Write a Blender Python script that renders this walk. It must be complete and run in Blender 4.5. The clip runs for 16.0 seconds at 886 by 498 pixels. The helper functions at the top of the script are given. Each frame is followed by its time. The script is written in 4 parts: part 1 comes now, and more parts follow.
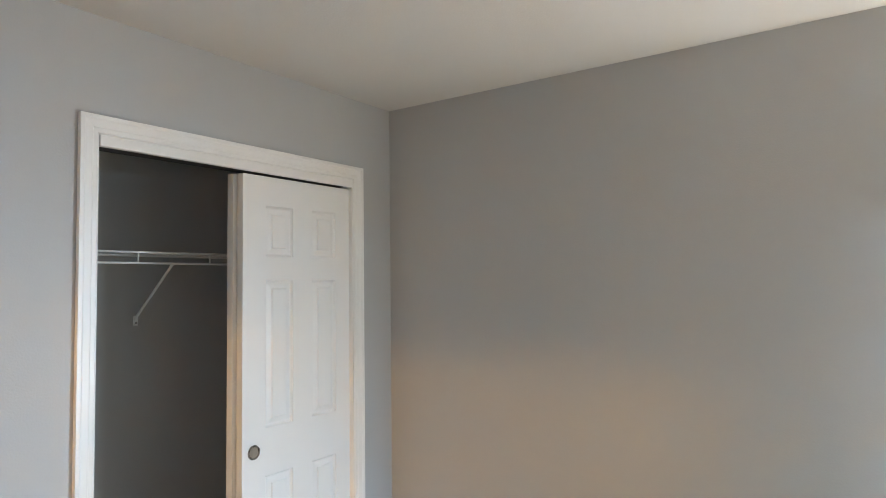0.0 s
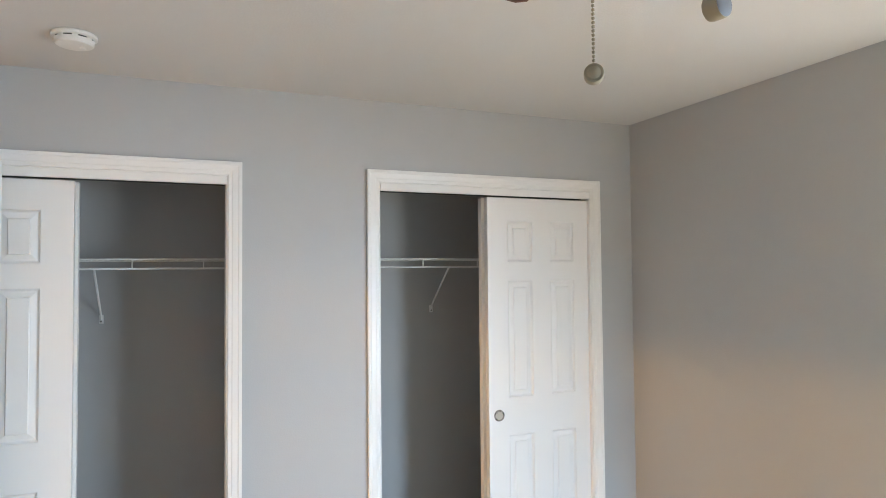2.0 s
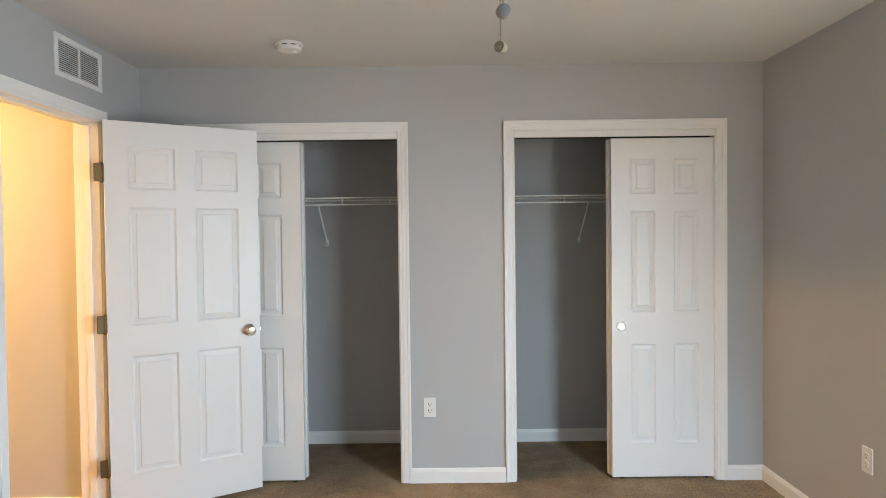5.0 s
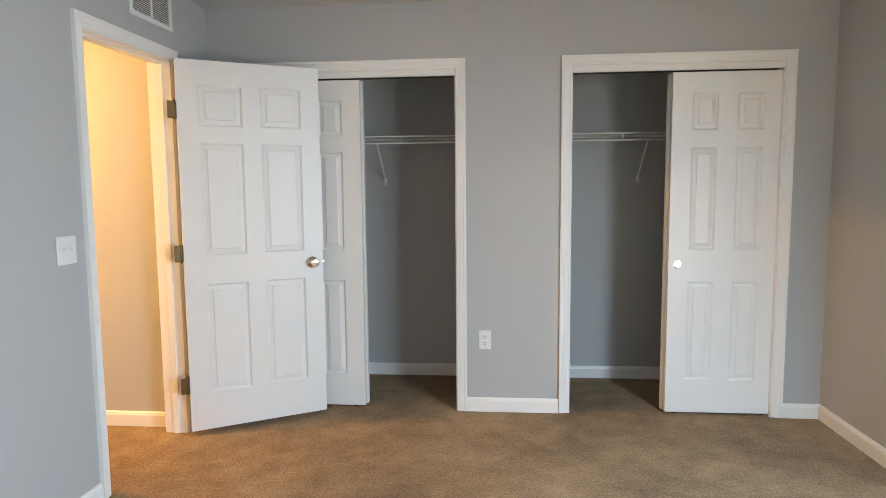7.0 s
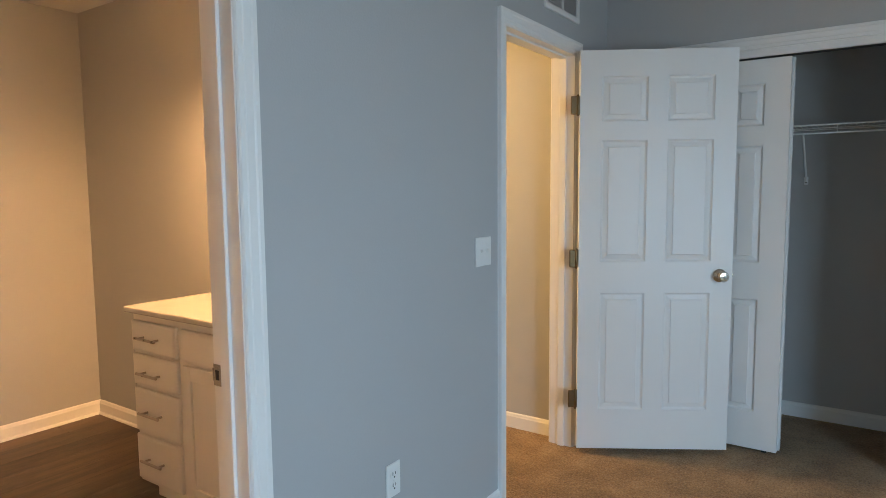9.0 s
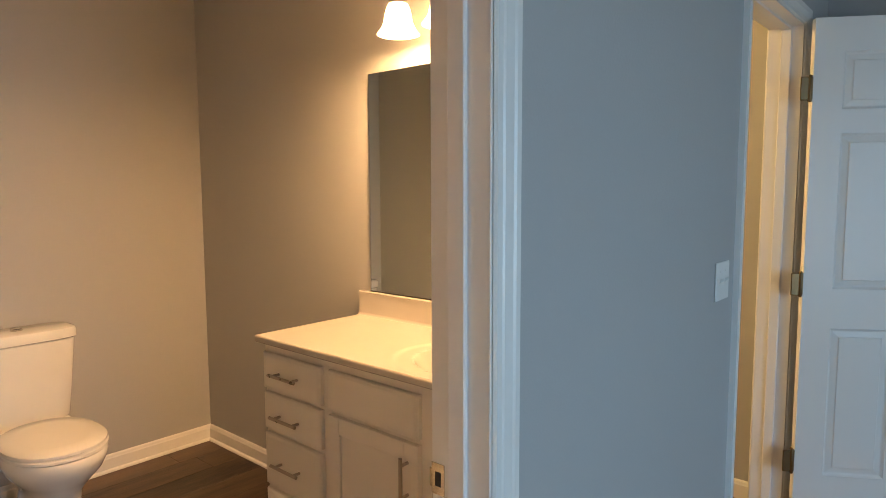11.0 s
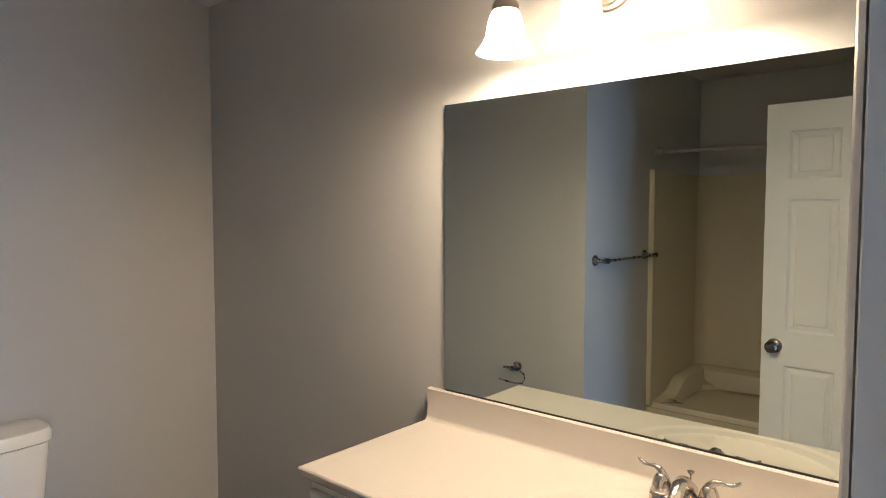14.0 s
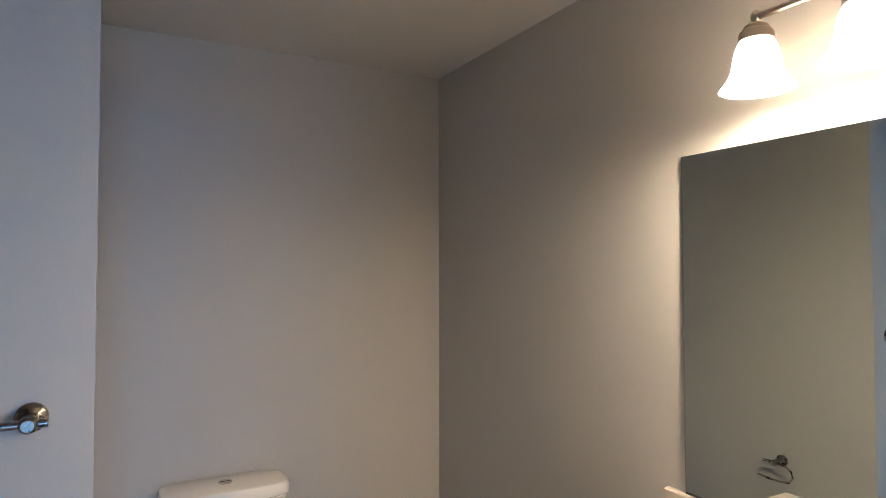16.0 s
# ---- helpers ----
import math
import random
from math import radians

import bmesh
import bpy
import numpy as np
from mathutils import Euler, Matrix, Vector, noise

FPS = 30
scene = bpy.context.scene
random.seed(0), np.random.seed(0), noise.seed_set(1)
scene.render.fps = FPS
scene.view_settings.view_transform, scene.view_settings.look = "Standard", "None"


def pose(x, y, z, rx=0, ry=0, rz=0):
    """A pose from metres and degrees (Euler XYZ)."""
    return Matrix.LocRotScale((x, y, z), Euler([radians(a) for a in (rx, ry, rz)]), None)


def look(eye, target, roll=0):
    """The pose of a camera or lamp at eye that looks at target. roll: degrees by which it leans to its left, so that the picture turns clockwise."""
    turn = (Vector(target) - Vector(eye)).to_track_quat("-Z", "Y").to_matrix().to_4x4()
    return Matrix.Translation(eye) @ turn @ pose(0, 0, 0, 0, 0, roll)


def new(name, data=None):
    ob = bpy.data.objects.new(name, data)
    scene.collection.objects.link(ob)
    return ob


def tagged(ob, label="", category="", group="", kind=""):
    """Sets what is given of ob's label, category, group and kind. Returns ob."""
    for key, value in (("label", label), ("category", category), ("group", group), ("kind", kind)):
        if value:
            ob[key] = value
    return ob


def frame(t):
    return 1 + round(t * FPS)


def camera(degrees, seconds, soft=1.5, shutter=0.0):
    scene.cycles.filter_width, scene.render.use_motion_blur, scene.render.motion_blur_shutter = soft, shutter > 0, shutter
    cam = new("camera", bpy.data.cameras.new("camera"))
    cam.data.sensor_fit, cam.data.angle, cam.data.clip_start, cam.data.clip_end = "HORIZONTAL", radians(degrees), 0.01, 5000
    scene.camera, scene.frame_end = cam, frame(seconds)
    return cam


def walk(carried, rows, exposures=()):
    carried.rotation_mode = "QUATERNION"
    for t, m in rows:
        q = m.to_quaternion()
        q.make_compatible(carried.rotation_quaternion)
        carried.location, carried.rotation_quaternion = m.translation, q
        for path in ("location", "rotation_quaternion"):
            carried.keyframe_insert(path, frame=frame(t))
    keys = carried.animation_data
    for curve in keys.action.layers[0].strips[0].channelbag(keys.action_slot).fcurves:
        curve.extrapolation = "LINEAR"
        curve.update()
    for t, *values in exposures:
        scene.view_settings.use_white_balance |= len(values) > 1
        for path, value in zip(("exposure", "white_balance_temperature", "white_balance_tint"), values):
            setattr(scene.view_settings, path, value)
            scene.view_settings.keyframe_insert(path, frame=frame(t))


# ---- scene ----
cam = camera(70.1, 16.0, soft=0.9)
PATH = [
    (0, (0.496, 0.013, 1.569), (2.132, 1.16, 1.67), -0.7),
    (0.5, (0.504, -0.15, 1.595), (1.907, 1.273, 1.687), -0.7),
    (1, (0.527, -0.345, 1.617), (1.692, 1.279, 1.695), -0.5),
    (1.5, (0.572, -0.564, 1.646), (1.518, 1.197, 1.704), -0.4),
    (2, (0.661, -0.786, 1.636), (1.415, 1.065, 1.704), -0.5),
    (2.5, (0.751, -0.936, 1.632), (1.356, 0.969, 1.696), -0.5),
    (3, (0.849, -1.112, 1.618), (1.268, 0.842, 1.682), -0.6),
    (3.5, (0.945, -1.309, 1.61), (1.203, 0.674, 1.66), -0.5),
    (3.7, (0.982, -1.368, 1.608), (1.195, 0.62, 1.65), -0.6),
    (5.8, (1.099, -1.714, 1.368), (1.016, 0.28, 1.241), -0.5),
    (6, (1.101, -1.726, 1.364), (1.005, 0.266, 1.214), -0.5),
    (6.5, (1.099, -1.726, 1.359), (0.988, 0.263, 1.177), -0.5),
    (7, (1.074, -1.702, 1.369), (0.9, 0.281, 1.172), -0.5),
    (7.5, (1.004, -1.661, 1.367), (0.533, 0.273, 1.17), -0.4),
    (8, (0.881, -1.594, 1.369), (0.106, 0.24, 1.183), -0.5),
    (8.5, (0.752, -1.516, 1.387), (-0.234, 0.215, 1.199), -0.5),
    (9, (0.632, -1.461, 1.369), (-0.501, 0.177, 1.185), -0.5),
    (9.5, (0.478, -1.382, 1.376), (-0.758, 0.179, 1.19), -0.4),
    (10, (0.287, -1.324, 1.396), (-1.004, 0.192, 1.209), -0.3),
    (10.2, (0.218, -1.315, 1.39), (-1.085, 0.191, 1.208), -0.2),
    (12.5, (-0.528, -1.153, 1.451), (-1.8246, 0.3557, 1.2456), -0.13),
    (13, (-0.612, -1.105, 1.464), (-1.9039, 0.4085, 1.2604), 0.02),
    (13.5, (-0.680, -1.036, 1.486), (-1.9728, 0.4792, 1.3085), -0.22),
    (14, (-0.730, -0.999, 1.532), (-2.0219, 0.5233, 1.4204), 0.05),
    (14.5, (-0.731, -0.981, 1.553), (-2.0391, 0.5326, 1.5391), -0.03),
    (15, (-0.751, -0.926, 1.565), (-2.1303, 0.5212, 1.6027), -0.06),
    (15.5, (-0.781, -0.882, 1.559), (-2.3558, 0.3488, 1.6213), -0.21),
    (16, (-0.828, -0.863, 1.563), (-2.5819, 0.0952, 1.6300), -0.08),
]
walk(cam, [(t, look(eye, target, roll)) for t, eye, target, roll in PATH],
     [(0, 0.22, 6800, 13), (0.6, 0.47, 6750, 13), (2, 0.43, 6850, 14), (3.5, 0.12, 7200, 15), (7, 0.0, 7350, 15), (8, -0.32, 7200, 11), (9, -0.7, 6250, 8), (10.2, -0.93, 5950, 5), (12.5, -1.28, 5100, 2), (13.5, -1.32, 3980, -3), (14, -1.36, 3900, -3), (14.5, -1.43, 3930, -3), (16, -1.36, 3950, -2)])

# ---- world, lights, exposure ----
world = bpy.data.worlds.new("sky")
scene.world = world
world.use_nodes = True
wn = world.node_tree.nodes
sky = wn.new("ShaderNodeTexSky")
sky.sky_type, sky.sun_disc = "NISHITA", False
sky.sun_elevation, sky.sun_rotation = radians(38), radians(150)
wn["Background"].inputs[1].default_value = 0.08
world.node_tree.links.new(sky.outputs[0], wn["Background"].inputs[0])
sun = new("sun", bpy.data.lights.new("sun", "SUN"))
sun.data.energy, sun.data.angle, sun.data.color = 0.8, radians(15), (1, 0.96, 0.9)
sun.matrix_world = look((6, 9, 12), (0, 0, 0))
WIN_Y0, WIN_Y1, WIN_Z0, WIN_Z1, SOUTH = -1.6, -0.14, 0.5, 2.05, -2.6
WIN_MID = (WIN_Y0 + WIN_Y1) / 2
# skylight that falls in through the window, and the paler light thrown up by the ground outside
for name, z, aim, watts, tone in (
        ("window_daylight", 0.72, -3.4, 40, (0.475, 0.735, 1.0)), ("window_daylight", 1.09, -3.0, 40, (0.475, 0.735, 1.0)),
        ("window_daylight", 1.46, -2.6, 40, (0.475, 0.735, 1.0)), ("window_daylight", 1.83, -2.2, 40, (0.475, 0.735, 1.0)),
        ("window_ground_light", 0.90, 4.2, 25, (1.0, 0.90, 0.75))):
    strip = new(name, bpy.data.lights.new(name, "AREA"))
    strip.data.shape, strip.data.size, strip.data.size_y = "RECTANGLE", WIN_Y1 - WIN_Y0 - 0.1, 0.15
    strip.data.energy, strip.data.color = watts, tone
    strip.matrix_world = look((2.935, WIN_MID, z), (0, WIN_MID, aim))
BULB, SHADE, HALL = 3000.0, 50.0, 540.0

# ---- materials ----


def mat(name, base, rough=0.5, metal=0.0, var=0.06, scale=6.0, grain=200.0, bump=0.1, coat=0.0, spec=0.5, rvar=0.08, stretch=(1, 1, 1), random_tone=0.0, fine_weight=0.45, lo=0.35, hi=1.1, relief=0.004):
    """A procedural surface: tone varies at a large and a small scale, with fine relief."""
    m = bpy.data.materials.new(name)
    m.use_nodes = True
    nt = m.node_tree
    n, link = nt.nodes, nt.links.new
    p = n["Principled BSDF"]
    p.inputs["Metallic"].default_value = metal
    p.inputs["Coat Weight"].default_value = coat
    p.inputs["Specular IOR Level"].default_value = spec
    tc, mp = n.new("ShaderNodeTexCoord"), n.new("ShaderNodeMapping")
    mp.inputs["Scale"].default_value = stretch
    link(tc.outputs["Object"], mp.inputs["Vector"])
    big, fine = n.new("ShaderNodeTexNoise"), n.new("ShaderNodeTexNoise")
    big.inputs["Scale"].default_value, big.inputs["Detail"].default_value = scale, 4
    fine.inputs["Scale"].default_value, fine.inputs["Detail"].default_value = grain, 3
    for t in (big, fine):
        link(mp.outputs["Vector"], t.inputs["Vector"])
    add = n.new("ShaderNodeMath")
    add.operation = "MULTIPLY_ADD"
    add.inputs[1].default_value = fine_weight
    link(fine.outputs["Fac"], add.inputs[0])
    link(big.outputs["Fac"], add.inputs[2])
    last = add.outputs[0]
    if random_tone:
        oi, ma = n.new("ShaderNodeObjectInfo"), n.new("ShaderNodeMath")
        ma.operation = "MULTIPLY_ADD"
        ma.inputs[1].default_value = random_tone
        link(oi.outputs["Random"], ma.inputs[0])
        link(last, ma.inputs[2])
        last = ma.outputs[0]
        shift = n.new("ShaderNodeVectorMath")
        shift.operation = "SCALE"
        shift.inputs[0].default_value = (17, 41, 9)
        link(oi.outputs["Random"], shift.inputs["Scale"])
        link(shift.outputs["Vector"], mp.inputs["Location"])
    ramp = n.new("ShaderNodeMapRange")
    ramp.inputs["From Min"].default_value, ramp.inputs["From Max"].default_value = lo, hi + random_tone
    ramp.inputs["To Min"].default_value, ramp.inputs["To Max"].default_value = 1 - var, 1 + var
    link(last, ramp.inputs["Value"])
    tint = n.new("ShaderNodeVectorMath")
    tint.operation = "SCALE"
    tint.inputs[0].default_value = base
    link(ramp.outputs[0], tint.inputs["Scale"])
    link(tint.outputs["Vector"], p.inputs["Base Color"])
    rr = n.new("ShaderNodeMapRange")
    rr.inputs["To Min"].default_value, rr.inputs["To Max"].default_value = max(rough - rvar, 0.02), min(rough + rvar, 1)
    link(big.outputs["Fac"], rr.inputs["Value"])
    link(rr.outputs[0], p.inputs["Roughness"])
    if bump:
        b = n.new("ShaderNodeBump")
        b.inputs["Strength"].default_value, b.inputs["Distance"].default_value = bump, relief
        link(fine.outputs["Fac"], b.inputs["Height"])
        link(b.outputs["Normal"], p.inputs["Normal"])
    return m


def carpet():
    """Cut-pile carpet: trodden patches, vacuum mottling and single tufts."""
    m = bpy.data.materials.new("carpet")
    m.use_nodes = True
    n, link = m.node_tree.nodes, m.node_tree.links.new
    p = n["Principled BSDF"]
    p.inputs["Roughness"].default_value, p.inputs["Specular IOR Level"].default_value = 1.0, 0.08
    p.inputs["Sheen Weight"].default_value, p.inputs["Sheen Roughness"].default_value = 0.12, 0.5
    tc = n.new("ShaderNodeTexCoord")
    total = None
    tuft = None
    for scale, detail, warp, gain in ((1.6, 3, 0.3, 0.95), (7.0, 4, 0.2, 0.8), (55.0, 2, 0.0, 0.6), (115.0, 2, 0.0, 1.1)):
        t = n.new("ShaderNodeTexNoise")
        t.inputs["Scale"].default_value, t.inputs["Detail"].default_value, t.inputs["Distortion"].default_value = scale, detail, warp
        link(tc.outputs["Object"], t.inputs["Vector"])
        c = n.new("ShaderNodeMath")
        c.operation = "MULTIPLY_ADD"
        c.inputs[1].default_value, c.inputs[2].default_value = gain, -0.5 * gain
        link(t.outputs["Fac"], c.inputs[0])
        if total is None:
            total = c.outputs[0]
        else:
            a = n.new("ShaderNodeMath")
            link(total, a.inputs[0])
            link(c.outputs[0], a.inputs[1])
            total = a.outputs[0]
        if scale > 20:
            if tuft is None:
                tuft = c.outputs[0]
            else:
                h = n.new("ShaderNodeMath")
                link(tuft, h.inputs[0])
                link(c.outputs[0], h.inputs[1])
                tuft = h.outputs[0]
    ramp = n.new("ShaderNodeValToRGB")
    ramp.color_ramp.elements[0].position, ramp.color_ramp.elements[0].color = 0.0, (0.115, 0.068, 0.032, 1)
    ramp.color_ramp.elements[1].position, ramp.color_ramp.elements[1].color = 1.0, (0.47, 0.325, 0.185, 1)
    mid = ramp.color_ramp.elements.new(0.5)
    mid.color = (0.29, 0.188, 0.098, 1)
    shift = n.new("ShaderNodeMath")
    shift.inputs[1].default_value = 0.5
    link(total, shift.inputs[0])
    link(shift.outputs[0], ramp.inputs["Fac"])
    link(ramp.outputs["Color"], p.inputs["Base Color"])
    b = n.new("ShaderNodeBump")
    b.inputs["Strength"].default_value, b.inputs["Distance"].default_value = 0.9, 0.012
    link(tuft, b.inputs["Height"])
    link(b.outputs["Normal"], p.inputs["Normal"])
    return m


PAINT = mat("wall_paint", (0.465, 0.465, 0.463), 0.55, var=0.025, scale=1.3, grain=160, bump=0.12)
CEIL = mat("ceiling_paint", (0.64, 0.63, 0.615), 0.9, var=0.02, scale=1.0, grain=120, bump=0.2)
TRIM = mat("trim_paint", (0.85, 0.835, 0.81), 0.32, var=0.02, scale=3, grain=90, bump=0.03)
DOOR = mat("door_paint", (0.84, 0.83, 0.81), 0.38, var=0.012, scale=3, grain=140, bump=0.02, stretch=(1, 1, 0.08))
CABINET = mat("cabinet_paint", (0.77, 0.74, 0.69), 0.38, var=0.02, scale=4, grain=120, bump=0.04)
CARPET = carpet()
VINYL = mat("vinyl_plank", (0.082, 0.053, 0.033), 0.42, var=0.95, scale=2.6, grain=20, lo=0.55, hi=0.95, bump=0.15, stretch=(8, 0.8, 1), random_tone=0.45, fine_weight=0.5)
VINYL_BED = mat("plank_joint", (0.02, 0.014, 0.01), 0.7, var=0.1)
NICKEL = mat("brushed_nickel", (0.46, 0.41, 0.35), 0.3, 1.0, var=0.06, scale=30, grain=400, bump=0.04)
DARKNICKEL = mat("dark_nickel", (0.30, 0.27, 0.24), 0.28, 1.0, var=0.06, scale=30, grain=400, bump=0.03)
CHROME = mat("polished_nickel", (0.66, 0.62, 0.56), 0.16, 1.0, var=0.03, scale=20, grain=300, bump=0.0)
BRONZE = mat("hinge_brass", (0.20, 0.135, 0.07), 0.42, 1.0, var=0.12, scale=40, grain=300, bump=0.05)
PLASTIC = mat("white_plastic", (0.80, 0.79, 0.76), 0.4, var=0.015, bump=0.0)
DARK = mat("dark_slot", (0.015, 0.014, 0.013), 0.6, var=0.05, bump=0.0)
PORCELAIN = mat("porcelain", (0.80, 0.78, 0.74), 0.12, var=0.01, bump=0.0, coat=0.4)
MARBLE = mat("cultured_marble", (0.51, 0.475, 0.43), 0.18, var=0.02, scale=3, grain=40, bump=0.0, coat=0.3)
FIBREGLASS = mat("fibreglass", (0.53, 0.475, 0.33), 0.12, var=0.03, scale=3, grain=20, bump=0.0, coat=0.6, rvar=0.03)
WIRE = mat("white_vinyl_wire", (0.86, 0.86, 0.84), 0.4, var=0.02, bump=0.0)
BLADE = mat("walnut_blade", (0.115, 0.045, 0.028), 0.45, var=0.3, scale=5, grain=60, bump=0.06, stretch=(1, 9, 1))
IVORY = mat("ivory_bead", (0.27, 0.235, 0.165), 0.4, 0.0, var=0.05, bump=0.0)
GREY = mat("grey_fob", (0.13, 0.13, 0.14), 0.5, var=0.05, bump=0.0)
GRASS = mat("lawn", (0.06, 0.09, 0.03), 0.95, var=0.4, scale=0.6, grain=30, bump=0.6)


def glow(name, colour, strength):
    m = bpy.data.materials.new(name)
    m.use_nodes = True
    p = m.node_tree.nodes["Principled BSDF"]
    p.inputs["Base Color"].default_value = (0.9, 0.88, 0.84, 1)
    p.inputs["Emission Color"].default_value = (*colour, 1)
    p.inputs["Emission Strength"].default_value = strength
    return m


BULB_GLOW = glow("lit_bulb", (1.0, 0.52, 0.20), BULB)
HALL_GLOW = glow("lit_hall_dome", (1.0, 0.57, 0.19), HALL)


def clear_or_frosted(name, frosted):
    m = bpy.data.materials.new(name)
    m.use_nodes = True
    nt = m.node_tree
    n, link = nt.nodes, nt.links.new
    p, out = n["Principled BSDF"], n["Material Output"]
    if not frosted:
        p.inputs["Transmission Weight"].default_value = 1
        p.inputs["Roughness"].default_value = 0.02
        return m
    p.inputs["Base Color"].default_value = (0.88, 0.86, 0.82, 1)
    p.inputs["Roughness"].default_value = 0.28
    p.inputs["Emission Color"].default_value = (1.0, 0.53, 0.22, 1)
    p.inputs["Emission Strength"].default_value = SHADE
    tr, mix = n.new("ShaderNodeBsdfTranslucent"), n.new("ShaderNodeMixShader")
    tr.inputs["Color"].default_value = (0.98, 0.95, 0.90, 1)
    mix.inputs[0].default_value = 0.62
    link(p.outputs[0], mix.inputs[1])
    link(tr.outputs[0], mix.inputs[2])
    clear, thin = n.new("ShaderNodeBsdfTransparent"), n.new("ShaderNodeMixShader")
    clear.inputs["Color"].default_value = (1, 0.98, 0.95, 1)
    thin.inputs[0].default_value = 0.12
    link(mix.outputs[0], thin.inputs[1])
    link(clear.outputs[0], thin.inputs[2])
    link(thin.outputs[0], out.inputs["Surface"])
    return m


GLASS = clear_or_frosted("window_glass", False)
FROSTED = clear_or_frosted("frosted_glass", True)
MIRROR = bpy.data.materials.new("silvered_glass")
MIRROR.use_nodes = True
MIRROR.node_tree.nodes["Principled BSDF"].inputs["Base Color"].default_value = (0.73, 0.78, 0.745, 1)
MIRROR.node_tree.nodes["Principled BSDF"].inputs["Metallic"].default_value = 1
MIRROR.node_tree.nodes["Principled BSDF"].inputs["Roughness"].default_value = 0.005

# ---- mesh helpers ----


def box(bm, x0, x1, y0, y1, z0, z1, bevel=0.0, segments=1):
    made = bmesh.ops.create_cube(bm, size=1)["verts"]
    for v in made:
        v.co = ((x0 + x1) / 2 + v.co.x * (x1 - x0), (y0 + y1) / 2 + v.co.y * (y1 - y0), (z0 + z1) / 2 + v.co.z * (z1 - z0))
    if bevel:
        edges = list({e for v in made for e in v.link_edges})
        bmesh.ops.bevel(bm, geom=edges, offset=bevel, segments=segments, affect="EDGES", profile=0.5)
    return bm


def boxes(*specs, bevel=0.0):
    bm = bmesh.new()
    for s in specs:
        box(bm, *s, bevel=bevel)
    return bm


def rings(bm, loops, closed_ends=True):
    """Skins a row of closed loops of points, each with the same count."""
    made = [[bm.verts.new(c) for c in loop] for loop in loops]
    k = len(made[0])
    for a, b in zip(made, made[1:]):
        for i in range(k):
            bm.faces.new((a[i], a[(i + 1) % k], b[(i + 1) % k], b[i]))
    if closed_ends:
        bm.faces.new(made[0][::-1])
        bm.faces.new(made[-1])
    bmesh.ops.recalc_face_normals(bm, faces=bm.faces)
    return bm


def lathe(bm, profile, origin=(0, 0, 0), axis="z", steps=28, closed=True):
    """Turns (radius, height) rows round an axis."""
    loops = []
    for r, h in profile:
        loop = []
        for i in range(steps):
            a = 2 * math.pi * i / steps
            c, s = r * math.cos(a), r * math.sin(a)
            q = {"z": (c, s, h), "y": (c, h, s), "x": (h, c, s)}[axis]
            loop.append(Vector(origin) + Vector(q))
        loops.append(loop)
    return rings(bm, loops, closed)


def tube(bm, points, radius, steps=10):
    """A round bar along a line of points; radius: one number or one for each point."""
    pts = [Vector(p) for p in points]
    rad = radius if isinstance(radius, (list, tuple)) else [radius] * len(pts)
    loops = []
    for i, p in enumerate(pts):
        way = (pts[min(i + 1, len(pts) - 1)] - pts[max(i - 1, 0)]).normalized()
        side = way.cross(Vector((0, 0, 1)))
        side = side.normalized() if side.length > 0.01 else Vector((1, 0, 0))
        up = side.cross(way)
        loops.append([p + rad[i] * (math.cos(a) * side + math.sin(a) * up) for a in (2 * math.pi * k / steps for k in range(steps))])
    return rings(bm, loops)


def oval(cx, cy, z, rx, ry, power=2.0, steps=40):
    pts = []
    for i in range(steps):
        a = 2 * math.pi * i / steps
        c, s = math.cos(a), math.sin(a)
        pts.append((cx + rx * math.copysign(abs(c) ** (2 / power), c), cy + ry * math.copysign(abs(s) ** (2 / power), s), z))
    return pts


def part(name, bm, material, parent=None, label="", smooth=False, move=None):
    data = bpy.data.meshes.new(name)
    if smooth:
        for f in bm.faces:
            f.smooth = True
    bm.to_mesh(data)
    bm.free()
    data.materials.append(material)
    if smooth:
        data.set_sharp_from_angle(angle=radians(38))
    ob = new(name, data)
    if parent:
        ob.parent = parent
    if move:
        ob.matrix_basis = move
    if label:
        ob["label"] = label
    return ob


def thing(name, place, label, category, group=""):
    ob = new(name)
    ob.empty_display_size = 0.05
    ob.matrix_basis = place if isinstance(place, Matrix) else Matrix.Translation(place)
    return tagged(ob, label, category, group)


def setting(name, bm, material, label, category, smooth=False):
    return tagged(part(name, bm, material, smooth=smooth), label, category, kind="structure")


# ---- structure ----
CLOSET_Y, EAST, WEST, CEIL_Z, T = 2.055, 2.945, -0.67, 2.435, 0.12
BACK = 2.78
L0, L1, R0, R1, HEAD = -0.343, 0.82, 1.502, 2.665, 2.045
HD0, HD1, BD0, BD1, DHEAD = 0.885, 1.6, -1.215, -0.466, 2.042
BATH_N, BATH_W, NOOK, WING, BATH_S, HALL_N = 0.488, -3.339, -0.865, -2.209, -2.5, 1.69

